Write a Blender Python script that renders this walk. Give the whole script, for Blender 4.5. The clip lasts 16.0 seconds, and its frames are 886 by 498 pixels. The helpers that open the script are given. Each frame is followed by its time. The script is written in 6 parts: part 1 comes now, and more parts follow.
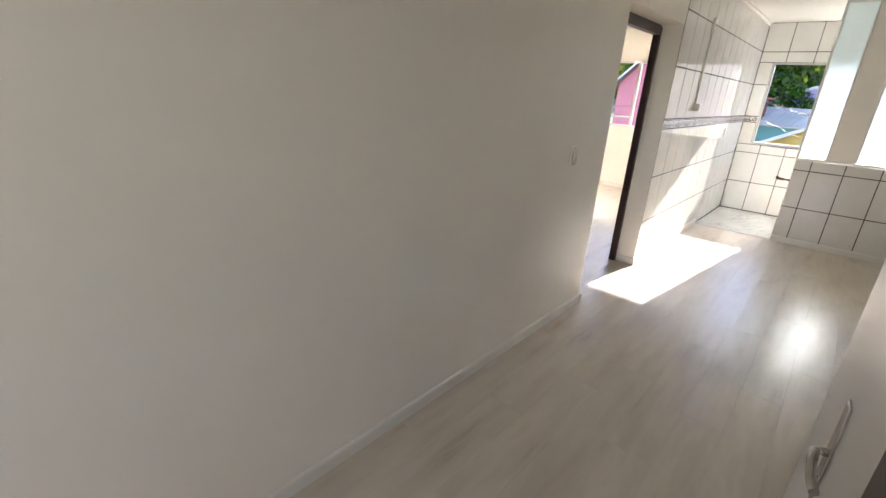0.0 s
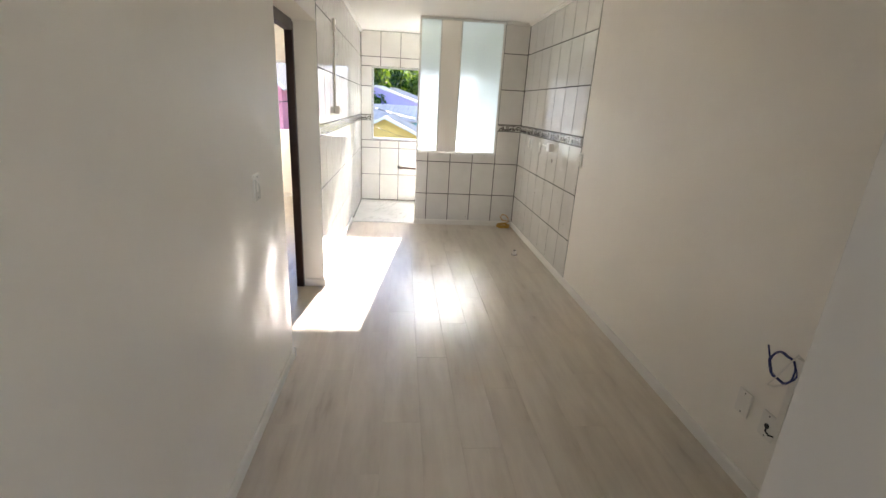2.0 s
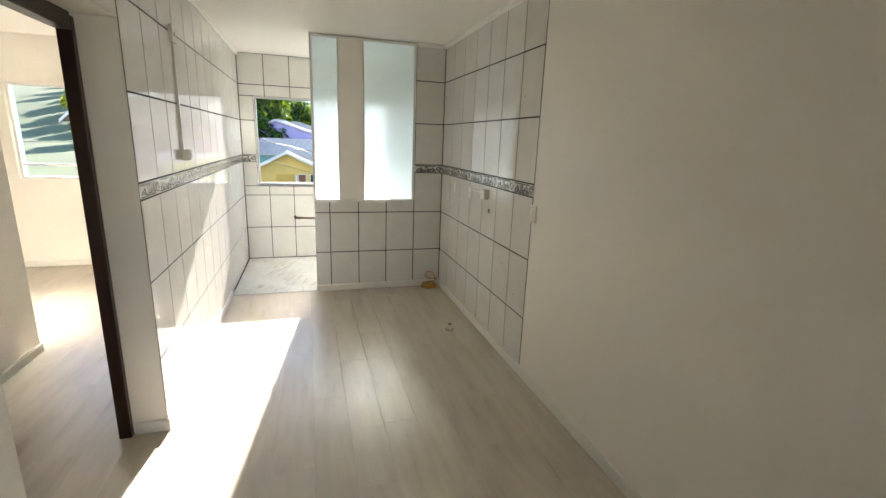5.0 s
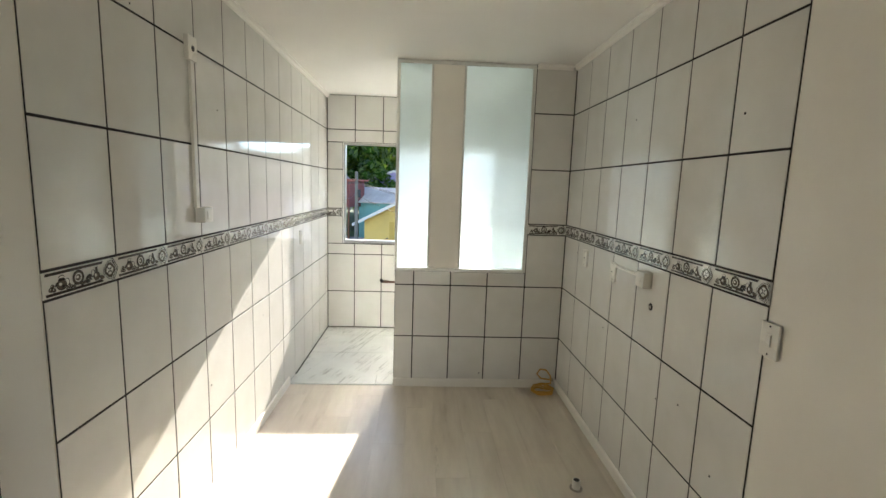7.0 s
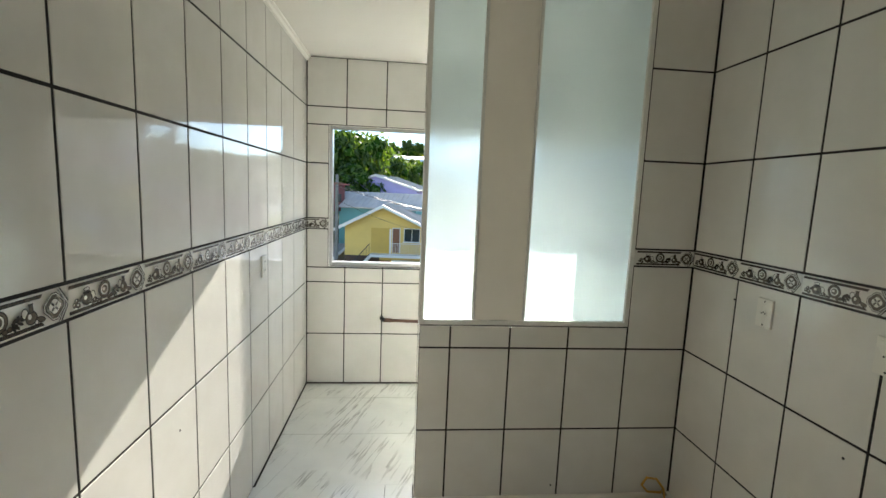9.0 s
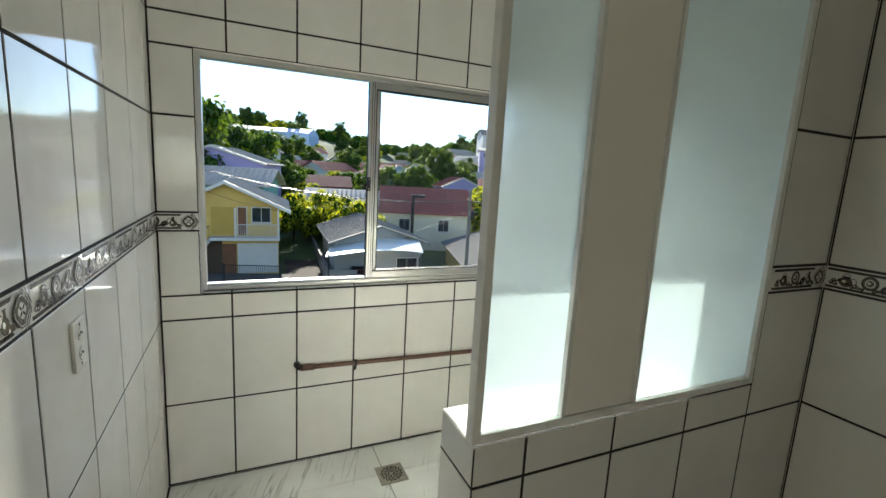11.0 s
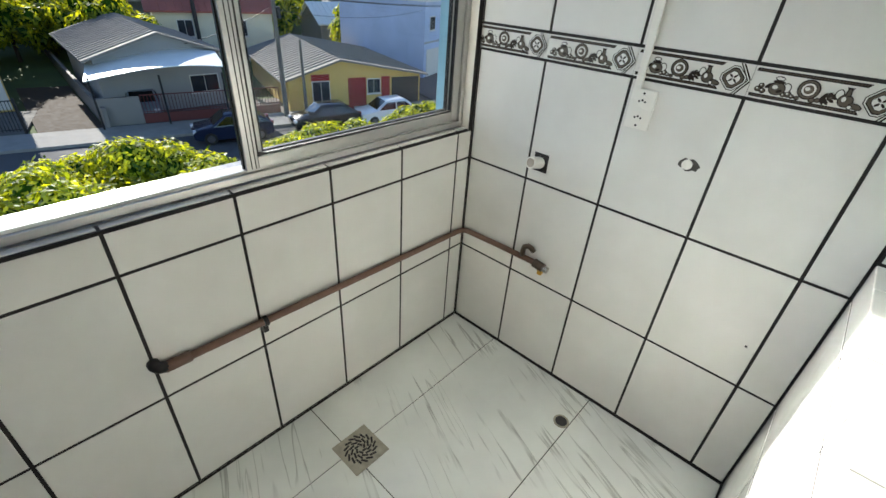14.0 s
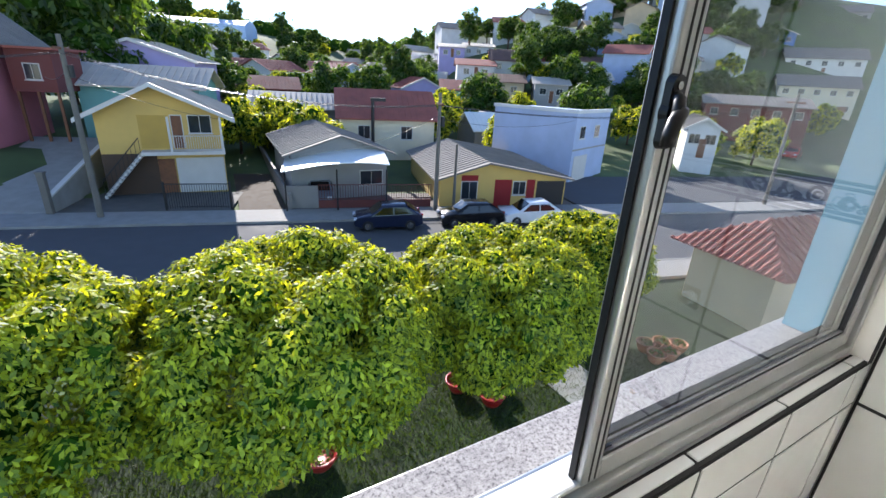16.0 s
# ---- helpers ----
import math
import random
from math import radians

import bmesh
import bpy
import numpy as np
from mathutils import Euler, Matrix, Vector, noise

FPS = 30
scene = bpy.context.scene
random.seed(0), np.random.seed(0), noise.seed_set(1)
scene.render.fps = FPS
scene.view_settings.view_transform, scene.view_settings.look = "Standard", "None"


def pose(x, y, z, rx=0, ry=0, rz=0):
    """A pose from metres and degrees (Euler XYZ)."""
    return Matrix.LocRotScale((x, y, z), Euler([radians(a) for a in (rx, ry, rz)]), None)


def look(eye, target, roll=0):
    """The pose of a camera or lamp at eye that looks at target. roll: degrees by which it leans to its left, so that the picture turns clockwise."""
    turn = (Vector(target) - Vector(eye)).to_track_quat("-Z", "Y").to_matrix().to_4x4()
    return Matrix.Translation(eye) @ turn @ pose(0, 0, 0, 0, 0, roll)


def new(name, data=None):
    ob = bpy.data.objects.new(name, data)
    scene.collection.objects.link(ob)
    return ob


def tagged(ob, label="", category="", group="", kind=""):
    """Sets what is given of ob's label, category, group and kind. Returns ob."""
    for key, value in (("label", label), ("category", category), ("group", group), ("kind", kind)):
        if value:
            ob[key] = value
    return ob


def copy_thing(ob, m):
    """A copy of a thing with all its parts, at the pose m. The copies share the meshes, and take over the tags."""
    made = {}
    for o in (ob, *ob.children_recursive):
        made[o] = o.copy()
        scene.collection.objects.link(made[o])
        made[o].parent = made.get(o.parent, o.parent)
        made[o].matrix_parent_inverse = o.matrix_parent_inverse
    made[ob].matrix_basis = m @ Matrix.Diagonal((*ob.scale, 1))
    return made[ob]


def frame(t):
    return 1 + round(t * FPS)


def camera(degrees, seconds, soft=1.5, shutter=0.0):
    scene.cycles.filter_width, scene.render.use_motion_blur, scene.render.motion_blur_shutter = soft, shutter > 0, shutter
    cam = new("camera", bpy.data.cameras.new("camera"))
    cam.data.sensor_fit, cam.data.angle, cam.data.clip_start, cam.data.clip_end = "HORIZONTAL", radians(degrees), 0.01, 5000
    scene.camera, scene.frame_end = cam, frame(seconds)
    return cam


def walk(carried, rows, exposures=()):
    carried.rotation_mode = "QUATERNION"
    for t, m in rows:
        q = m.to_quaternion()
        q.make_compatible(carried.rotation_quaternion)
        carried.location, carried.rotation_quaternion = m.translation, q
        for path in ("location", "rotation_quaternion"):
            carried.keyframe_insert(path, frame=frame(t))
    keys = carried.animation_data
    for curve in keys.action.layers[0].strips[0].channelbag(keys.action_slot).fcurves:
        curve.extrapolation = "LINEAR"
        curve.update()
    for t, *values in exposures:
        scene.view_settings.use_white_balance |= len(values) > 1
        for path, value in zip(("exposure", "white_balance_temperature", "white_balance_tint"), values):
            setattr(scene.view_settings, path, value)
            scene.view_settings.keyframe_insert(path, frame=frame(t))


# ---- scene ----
cam = camera(90.0, 16.0)
PATH = [
    (0, (1.261, -6.543, 1.548), (0.031, -5.126, 0.855), 3.4),
    (0.5, (1.068, -6.372, 1.575), (0.156, -4.726, 0.897), 3.7),
    (1, (0.882, -6.258, 1.586), (0.339, -4.448, 0.93), 3.7),
    (1.5, (0.744, -6.148, 1.589), (0.603, -4.255, 0.959), 3.3),
    (2, (0.655, -5.968, 1.577), (0.853, -4.076, 0.961), 3.2),
    (2.5, (0.604, -5.79, 1.59), (1.111, -3.942, 1.016), 2.7),
    (3, (0.56, -5.626, 1.595), (1.324, -3.858, 1.058), 2.5),
    (5.5, (0.906, -4.489, 1.639), (1.35, -2.589, 1.201), 2.1),
    (6, (1.002, -4.179, 1.644), (1.291, -2.24, 1.248), 2.1),
    (6.5, (1.055, -3.85, 1.641), (1.217, -1.886, 1.301), 1.9),
    (7, (1.065, -3.512, 1.649), (1.162, -1.534, 1.372), 1.9),
    (7.5, (1.061, -3.158, 1.648), (1.132, -1.176, 1.389), 1.9),
    (8, (1.005, -2.804, 1.635), (1.075, -0.821, 1.38), 2.0),
    (10.5, (0.406, -1.106, 1.608), (1.052, 0.766, 1.325), 3.0),
    (11, (0.364, -0.836, 1.607), (1.184, 0.959, 1.281), 3.2),
    (11.5, (0.335, -0.567, 1.591), (1.281, 1.139, 1.15), 3.4),
    (12, (0.345, -0.332, 1.556), (1.377, 1.282, 0.983), 3.5),
    (12.5, (0.362, -0.122, 1.559), (1.468, 1.402, 0.886), 3.6),
    (13, (0.367, 0.063, 1.56), (1.533, 1.454, 0.722), 3.8),
    (13.5, (0.411, 0.208, 1.548), (1.652, 1.431, 0.566), 3.8),
    (14, (0.486, 0.381, 1.524), (1.769, 1.491, 0.464), 4.1),
    (14.5, (0.569, 0.621, 1.533), (1.853, 1.717, 0.46), 4.1),
    (15, (0.604, 0.868, 1.539), (1.871, 2.018, 0.504), 4.0),
    (15.5, (0.574, 1.076, 1.549), (1.795, 2.413, 0.69), 3.5),
    (16, (0.552, 1.252, 1.561), (1.503, 2.858, 0.842), 3.1),
]
EXPOSURES = [(0.0, 3.4, 6700, 19), (1.5, 3.55, 6700, 19), (3.0, 3.5, 6700, 17), (5.5, 3.1, 6900, 13), (8.0, 2.95, 6900, 10), (10.5, 2.1, 6750, 6), (12.5, 1.88, 6700, 7), (14.5, 1.85, 6450, 9), (15.5, 1.85, 6350, 12), (16.0, 2.15, 6350, 14)]
walk(cam, [(t, look(eye, target, roll)) for t, eye, target, roll in PATH], EXPOSURES)

# ---- world and sun ----
SUN_TRAVEL = Vector((-0.13, -1.0, -0.442)).normalized()
world = bpy.data.worlds.new("world")
scene.world = world
world.use_nodes = True
sky = world.node_tree.nodes.new("ShaderNodeTexSky")
sky.sky_type, sky.sun_disc = "NISHITA", False
sky.sun_elevation = math.asin(-SUN_TRAVEL.z)
sky.sun_rotation = math.atan2(-SUN_TRAVEL.x, -SUN_TRAVEL.y)
sky.air_density, sky.dust_density, sky.ozone_density = 0.7, 0.0, 2.0
world.node_tree.links.new(sky.outputs[0], world.node_tree.nodes["Background"].inputs[0])
world.node_tree.nodes["Background"].inputs[1].default_value = 0.085
sun_data = bpy.data.lights.new("sun", "SUN")
sun_data.energy, sun_data.angle, sun_data.color = 2.6, radians(0.5), (1.0, 0.965, 0.90)
new("sun", sun_data).matrix_world = look((0, 60, 30), Vector((0, 60, 30)) + SUN_TRAVEL)
# fill lamp added in an unseen opening behind the entrance, for the living room
lamp = bpy.data.lights.new("back_fill_light", "AREA")
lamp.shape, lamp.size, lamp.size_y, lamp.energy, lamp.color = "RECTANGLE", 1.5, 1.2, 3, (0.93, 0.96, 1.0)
new("back_fill_light", lamp).matrix_world = look((1.15, -10.56, 1.6), (1.15, -5, 1.5))

# skylight in the utility window's opening
lamp = bpy.data.lights.new("utility_window_light", "AREA")
lamp.shape, lamp.size, lamp.size_y, lamp.energy, lamp.color = "RECTANGLE", 1.66, 1.04, 0.75, (0.99, 0.99, 1.0)
new("utility_window_light", lamp).matrix_world = look((1.035, 1.518, 1.545), (1.035, 0.0, 1.545))

# ---- materials ----
def srgb(r, g, b):
    return tuple((c / 12.92 if c <= 0.04045 else ((c + 0.055) / 1.055) ** 2.4) for c in (r, g, b)) + (1.0,)


class Nodes:
    """Small builder of one node material."""
    def __init__(self, name):
        self.mat = bpy.data.materials.new(name)
        self.mat.use_nodes = True
        self.t = self.mat.node_tree
        self.bsdf = self.t.nodes["Principled BSDF"]

    def node(self, kind, **values):
        n = self.t.nodes.new(kind)
        for key, value in values.items():
            n.inputs[key].default_value = value
        return n

    def link(self, a, b):
        self.t.links.new(a, b)

    def coords(self, scale=(1, 1, 1), world_space=True):
        if world_space:
            out = self.node("ShaderNodeNewGeometry").outputs["Position"]
        else:
            out = self.node("ShaderNodeTexCoord").outputs["Object"]
        m = self.node("ShaderNodeMapping")
        m.inputs["Scale"].default_value = scale
        self.link(out, m.inputs["Vector"])
        return m.outputs[0]

    def noise(self, vec, scale, detail=4.0, rough=0.55):
        n = self.node("ShaderNodeTexNoise", Scale=scale, Detail=detail, Roughness=rough)
        self.link(vec, n.inputs["Vector"])
        return n.outputs["Fac"]

    def ramp(self, fac, stops):
        r = self.t.nodes.new("ShaderNodeValToRGB")
        while len(r.color_ramp.elements) < len(stops):
            r.color_ramp.elements.new(0.5)
        for e, (p, c) in zip(r.color_ramp.elements, stops):
            e.position, e.color = p, (c if isinstance(c, tuple) else (c, c, c, 1))
        self.link(fac, r.inputs[0])
        return r.outputs[0]

    def mix(self, fac, a, b, mode="MIX"):
        m = self.t.nodes.new("ShaderNodeMix")
        m.data_type, m.blend_type = "RGBA", mode
        for value, slot in ((fac, 0), (a, 6), (b, 7)):
            if hasattr(value, "is_linked"):
                self.link(value, m.inputs[slot])
            else:
                m.inputs[slot].default_value = value
        return m.outputs[2]

    def set(self, **values):
        for key, value in values.items():
            slot = self.bsdf.inputs[key.replace("_", " ")]
            if hasattr(value, "is_linked"):
                self.link(value, slot)
            else:
                slot.default_value = value
        return self

    def bump(self, height, strength=0.2, distance=0.01):
        b = self.node("ShaderNodeBump", Strength=strength, Distance=distance)
        self.link(height, b.inputs["Height"])
        self.link(b.outputs[0], self.bsdf.inputs["Normal"])
        return self


def painted(name, color, rough=0.6, spread=0.06, grain=180.0, bump=0.05, scale=1.3, metal=0.0, per_object=0.0):
    """A painted or plain surface with soft blotches and fine grain."""
    n = Nodes(name)
    v = n.coords()
    big = n.noise(v, scale, 3)
    fine = n.noise(v, grain, 2)
    dark = tuple(c * (1 - spread) for c in color[:3]) + (1,)
    lite = tuple(min(1, c * (1 + spread)) for c in color[:3]) + (1,)
    col = n.ramp(big, [(0.3, dark), (0.7, lite)])
    if per_object:
        rnd = n.node("ShaderNodeObjectInfo").outputs["Random"]
        col = n.mix(per_object, col, n.ramp(rnd, [(0, 0.55), (1, 1.0)]), "MULTIPLY")
    n.set(Base_Color=col, Roughness=n.ramp(big, [(0.3, max(0, rough - 0.07)), (0.7, min(1, rough + 0.07))]), Metallic=metal)
    return n.bump(fine, bump, 0.002).mat


def wood_plank():
    n = Nodes("pale_oak_laminate")
    rnd = n.node("ShaderNodeObjectInfo").outputs["Random"]
    v = n.coords((1, 1, 1))
    shift = n.node("ShaderNodeVectorMath")
    shift.operation = "ADD"
    comb = n.node("ShaderNodeCombineXYZ")
    mul = n.node("ShaderNodeMath")
    mul.operation = "MULTIPLY"
    mul.inputs[1].default_value = 37.0
    n.link(rnd, mul.inputs[0])
    n.link(mul.outputs[0], comb.inputs[2])
    n.link(v, shift.inputs[0])
    n.link(comb.outputs[0], shift.inputs[1])
    m = n.node("ShaderNodeMapping")
    m.inputs["Scale"].default_value = (6, 0.9, 1)
    n.link(shift.outputs[0], m.inputs["Vector"])
    streak = n.noise(m.outputs[0], 1.6, 4, 0.55)
    m2 = n.node("ShaderNodeMapping")
    m2.inputs["Scale"].default_value = (40, 1.6, 1)
    n.link(shift.outputs[0], m2.inputs["Vector"])
    grain = n.noise(m2.outputs[0], 3, 5, 0.6)
    base = n.ramp(streak, [(0.24, srgb(0.70, 0.64, 0.57)), (0.36, srgb(0.80, 0.755, 0.69)), (0.6, srgb(0.85, 0.81, 0.745)), (0.8, srgb(0.80, 0.755, 0.69))])
    base = n.mix(0.08, base, n.ramp(grain, [(0.3, 0.7), (0.6, 1.0)]), "MULTIPLY")
    base = n.mix(0.16, base, n.ramp(rnd, [(0, 0.72), (1, 1.0)]), "MULTIPLY")
    # sparse dark knots and short cracks
    m3 = n.node("ShaderNodeMapping")
    m3.inputs["Scale"].default_value = (5, 0.8, 1)
    n.link(shift.outputs[0], m3.inputs["Vector"])
    knot = n.ramp(n.noise(m3.outputs[0], 2.0, 6, 0.7), [(0.25, 0.55), (0.33, 1.0)])
    base = n.mix(0.8, base, knot, "MULTIPLY")
    n.set(Base_Color=base, Roughness=n.ramp(grain, [(0.3, 0.295), (0.7, 0.33)]))
    n.bsdf.inputs["Specular IOR Level"].default_value = 0.5
    return n.bump(grain, 0.015, 0.0005).mat


def marble():
    n = Nodes("white_marble_porcelain")
    v = n.coords((1, 1, 1))
    rot = n.node("ShaderNodeMapping")
    rot.inputs["Rotation"].default_value = (0, 0, 0.38)
    n.link(v, rot.inputs["Vector"])
    flat = n.node("ShaderNodeMapping")
    flat.inputs["Scale"].default_value = (6.5, 0.45, 1)
    n.link(rot.outputs[0], flat.inputs["Vector"])
    warp = n.noise(flat.outputs[0], 1.1, 4, 0.6)
    vein = n.ramp(warp, [(0.450, 1.0), (0.474, 0.42), (0.484, 1.0), (0.60, 1.0), (0.610, 0.6), (0.618, 1.0)])
    gate = n.ramp(n.noise(v, 3.3, 2), [(0.42, 1.0), (0.54, 0.0)])
    soft = n.noise(v, 2.4, 4)
    base = n.ramp(soft, [(0.3, srgb(0.84, 0.85, 0.83)), (0.7, srgb(0.92, 0.93, 0.91))])
    veined = n.mix(vein, srgb(0.44, 0.45, 0.42), base)
    base = n.mix(gate, veined, base)
    n.set(Base_Color=base, Roughness=0.12)
    return n.mat


def tile_glaze():
    n = Nodes("cream_glazed_tile")
    v = n.coords()
    rnd = n.node("ShaderNodeObjectInfo").outputs["Random"]
    soft = n.noise(v, 5, 3)
    base = n.ramp(soft, [(0.3, srgb(0.855, 0.85, 0.825)), (0.7, srgb(0.885, 0.88, 0.86))])
    base = n.mix(0.12, base, n.ramp(rnd, [(0, 0.8), (1, 1.0)]), "MULTIPLY")
    n.set(Base_Color=base, Roughness=n.ramp(soft, [(0.3, 0.045), (0.7, 0.08)]))
    wave = n.noise(v, 9, 2)
    return n.bump(wave, 0.12, 0.004).mat


def granite():
    n = Nodes("speckled_granite")
    v = n.coords()
    a = n.noise(v, 160, 3, 0.7)
    b = n.noise(v, 60, 3, 0.6)
    base = n.ramp(a, [(0.36, srgb(0.38, 0.36, 0.35)), (0.44, srgb(0.58, 0.56, 0.55)), (0.6, srgb(0.69, 0.67, 0.65))])
    base = n.mix(0.5, base, n.ramp(b, [(0.35, 0.55), (0.55, 1.0)]), "MULTIPLY")
    return n.set(Base_Color=base, Roughness=0.3).mat


def frosted():
    n = Nodes("frosted_glass")
    n.set(Base_Color=(0.80, 0.92, 0.95, 1), Roughness=0.31, Transmission_Weight=0.8, IOR=1.3)
    fine = n.noise(n.coords(), 420, 2)
    n.bump(fine, 0.1, 0.001)
    tr = n.node("ShaderNodeBsdfTranslucent")
    tr.inputs["Color"].default_value = (0.80, 0.92, 0.94, 1)
    mx = n.node("ShaderNodeMixShader")
    mx.inputs[0].default_value = 0.14
    n.link(n.bsdf.outputs[0], mx.inputs[1])
    n.link(tr.outputs[0], mx.inputs[2])
    n.link(mx.outputs[0], n.t.nodes["Material Output"].inputs[0])
    return n.mat


def clear_glass(name, tint=(0.985, 1.0, 0.995, 1)):
    n = Nodes(name)
    n.set(Base_Color=tint, Roughness=0.0, Transmission_Weight=1.0, IOR=1.3)
    return n.mat


def leaf_mat(name, dark, lite):
    n = Nodes(name)
    v = n.coords()
    rnd = n.node("ShaderNodeNewGeometry").outputs["Random Per Island"]
    big = n.noise(v, 1.1, 2)
    col = n.ramp(rnd, [(0.0, dark), (1.0, lite)])
    col = n.mix(0.35, col, n.ramp(big, [(0.3, 0.6), (0.7, 1.0)]), "MULTIPLY")
    n.set(Base_Color=col, Roughness=0.6)
    tr = n.node("ShaderNodeBsdfTranslucent")
    n.link(n.mix(1.0, col, (3.0, 2.7, 0.6, 1), "MULTIPLY"), tr.inputs["Color"])
    mx = n.node("ShaderNodeMixShader")
    mx.inputs[0].default_value = 0.44
    n.link(n.bsdf.outputs[0], mx.inputs[1])
    n.link(tr.outputs[0], mx.inputs[2])
    n.link(mx.outputs[0], n.t.nodes["Material Output"].inputs[0])
    return n.mat


def wall_paint():
    """Rolled satin paint over hand-trowelled plaster."""
    n = Nodes("cream_wall_paint")
    v = n.coords()
    big = n.noise(v, 1.2, 3)
    trowel = n.noise(n.coords((1, 1.3, 0.9)), 3.6, 3, 0.5)
    fine = n.noise(v, 90, 2)
    n.set(Base_Color=n.ramp(big, [(0.3, srgb(0.94, 0.925, 0.887)), (0.7, srgb(0.955, 0.94, 0.905))]), Roughness=n.ramp(trowel, [(0.3, 0.36), (0.7, 0.56)]))
    return n.bump(n.mix(0.03, trowel, fine), 0.38, 0.012).mat


M_WALL = wall_paint()
M_CEIL = painted("white_ceiling_paint", srgb(0.955, 0.945, 0.92), 0.7, 0.02, 90, 0.05)
M_BASE = painted("white_skirting", srgb(0.90, 0.89, 0.86), 0.35, 0.03)
M_TILE = tile_glaze()
M_GROUT = painted("dark_grout", srgb(0.13, 0.12, 0.11), 0.85, 0.2, 200, 0.2, 9)
M_BANDLINE = painted("border_brown_print", srgb(0.18, 0.15, 0.13), 0.2, 0.15, 200, 0.0, 30)
M_BANDGREY = painted("border_grey_print", srgb(0.36, 0.33, 0.29), 0.2, 0.2, 200, 0.0, 30)
M_PLANK = wood_plank()
M_UNDER = painted("floor_underlay", srgb(0.35, 0.31, 0.27), 0.8)
M_MARBLE = marble()
M_GRANITE = granite()
M_FROST = frosted()
M_GLASS = clear_glass("window_glass")
M_ALU = painted("anodised_aluminium", srgb(0.72, 0.72, 0.71), 0.35, 0.05, 300, 0.02, 3, 0.85)
M_WHITEALU = painted("white_enamelled_aluminium", srgb(0.88, 0.88, 0.86), 0.3, 0.03)
M_RUBBER = painted("black_gasket_rubber", srgb(0.07, 0.07, 0.07), 0.6, 0.2)
M_DARKWOOD = painted("dark_stained_door_frame", srgb(0.20, 0.12, 0.09), 0.35, 0.2, 120, 0.1, 4)
M_DOOR = painted("white_door_lacquer", srgb(0.86, 0.85, 0.83), 0.35, 0.03)
M_CHROME = painted("worn_chrome", srgb(0.75, 0.74, 0.72), 0.2, 0.1, 200, 0.02, 8, 1.0)
M_PLASTIC = painted("white_switch_plastic", srgb(0.91, 0.90, 0.87), 0.3, 0.02)
M_PIPE = painted("brown_water_pipe", srgb(0.42, 0.31, 0.25), 0.4, 0.15, 150, 0.05, 12)
M_BLACK = painted("black_elbow_plastic", srgb(0.07, 0.06, 0.06), 0.45, 0.2)
M_BRASS = painted("tarnished_metal_grate", srgb(0.60, 0.58, 0.52), 0.35, 0.2, 120, 0.05, 30, 0.3)
M_TAP = painted("dull_bronze_tap", srgb(0.36, 0.31, 0.26), 0.35, 0.2, 120, 0.05, 30, 0.6)
M_YELLOW = painted("yellow_gas_hose", srgb(0.76, 0.58, 0.22), 0.4, 0.1)
M_BLUEWIRE = painted("blue_wire", srgb(0.12, 0.18, 0.42), 0.4, 0.1)
M_MORTAR = painted("dark_patch_mortar", srgb(0.30, 0.29, 0.27), 0.9, 0.2, 90, 0.3, 20)
M_PASTE = painted("grey_patch_mortar", srgb(0.62, 0.59, 0.55), 0.9, 0.2, 90, 0.3, 20)

# ---- mesh helpers ----
def box(bm, lo, hi, m=None):
    """Adds a plain box to bm, turned by m where given."""
    c = [(a + b) / 2 for a, b in zip(lo, hi)]
    d = [abs(b - a) for a, b in zip(lo, hi)]
    mm = Matrix.Translation(c) @ Matrix.Diagonal((*d, 1))
    r = bmesh.ops.create_cube(bm, size=1, matrix=(m @ mm) if m else mm)
    return r["verts"]


def boxes(*pairs):
    bm = bmesh.new()
    for lo, hi in pairs:
        box(bm, lo, hi)
    return bm


def soft_box(lo, hi, r=0.004, seg=2):
    """A box with rounded edges."""
    bm = boxes((lo, hi))
    bmesh.ops.bevel(bm, geom=list(bm.edges), offset=r, segments=seg, affect="EDGES", profile=0.6)
    return bm


def rod(bm, a, b, r, n=10, r2=None):
    """A round bar from a to b."""
    a, b = Vector(a), Vector(b)
    d = b - a
    m = Matrix.Translation((a + b) / 2) @ d.to_track_quat("Z", "Y").to_matrix().to_4x4()
    return bmesh.ops.create_cone(bm, cap_ends=True, segments=n, radius1=r, radius2=r if r2 is None else r2, depth=d.length, matrix=m)["verts"]


def tube(points, r, n=8, closed=False):
    """A bent pipe along points."""
    bm = bmesh.new()
    pts = [Vector(p) for p in points]
    rings = []
    for i, p in enumerate(pts):
        if closed:
            d = pts[(i + 1) % len(pts)] - pts[i - 1]
        else:
            d = pts[min(i + 1, len(pts) - 1)] - pts[max(i - 1, 0)]
        q = d.to_track_quat("Z", "Y").to_matrix()
        rings.append([bm.verts.new(p + q @ Vector((r * math.cos(2 * math.pi * k / n), r * math.sin(2 * math.pi * k / n), 0))) for k in range(n)])
    for i in range(len(rings) - (0 if closed else 1)):
        a, b = rings[i], rings[(i + 1) % len(rings)]
        best = min(range(n), key=lambda s: sum((a[k].co - b[(k + s) % n].co).length_squared for k in range(n)))
        for k in range(n):
            bm.faces.new((a[k], a[(k + 1) % n], b[(k + 1 + best) % n], b[(k + best) % n]))
    if not closed:
        bm.faces.new(rings[0][::-1])
        bm.faces.new(rings[-1])
    for f in bm.faces:
        f.smooth = len(f.verts) == 4
    return bm


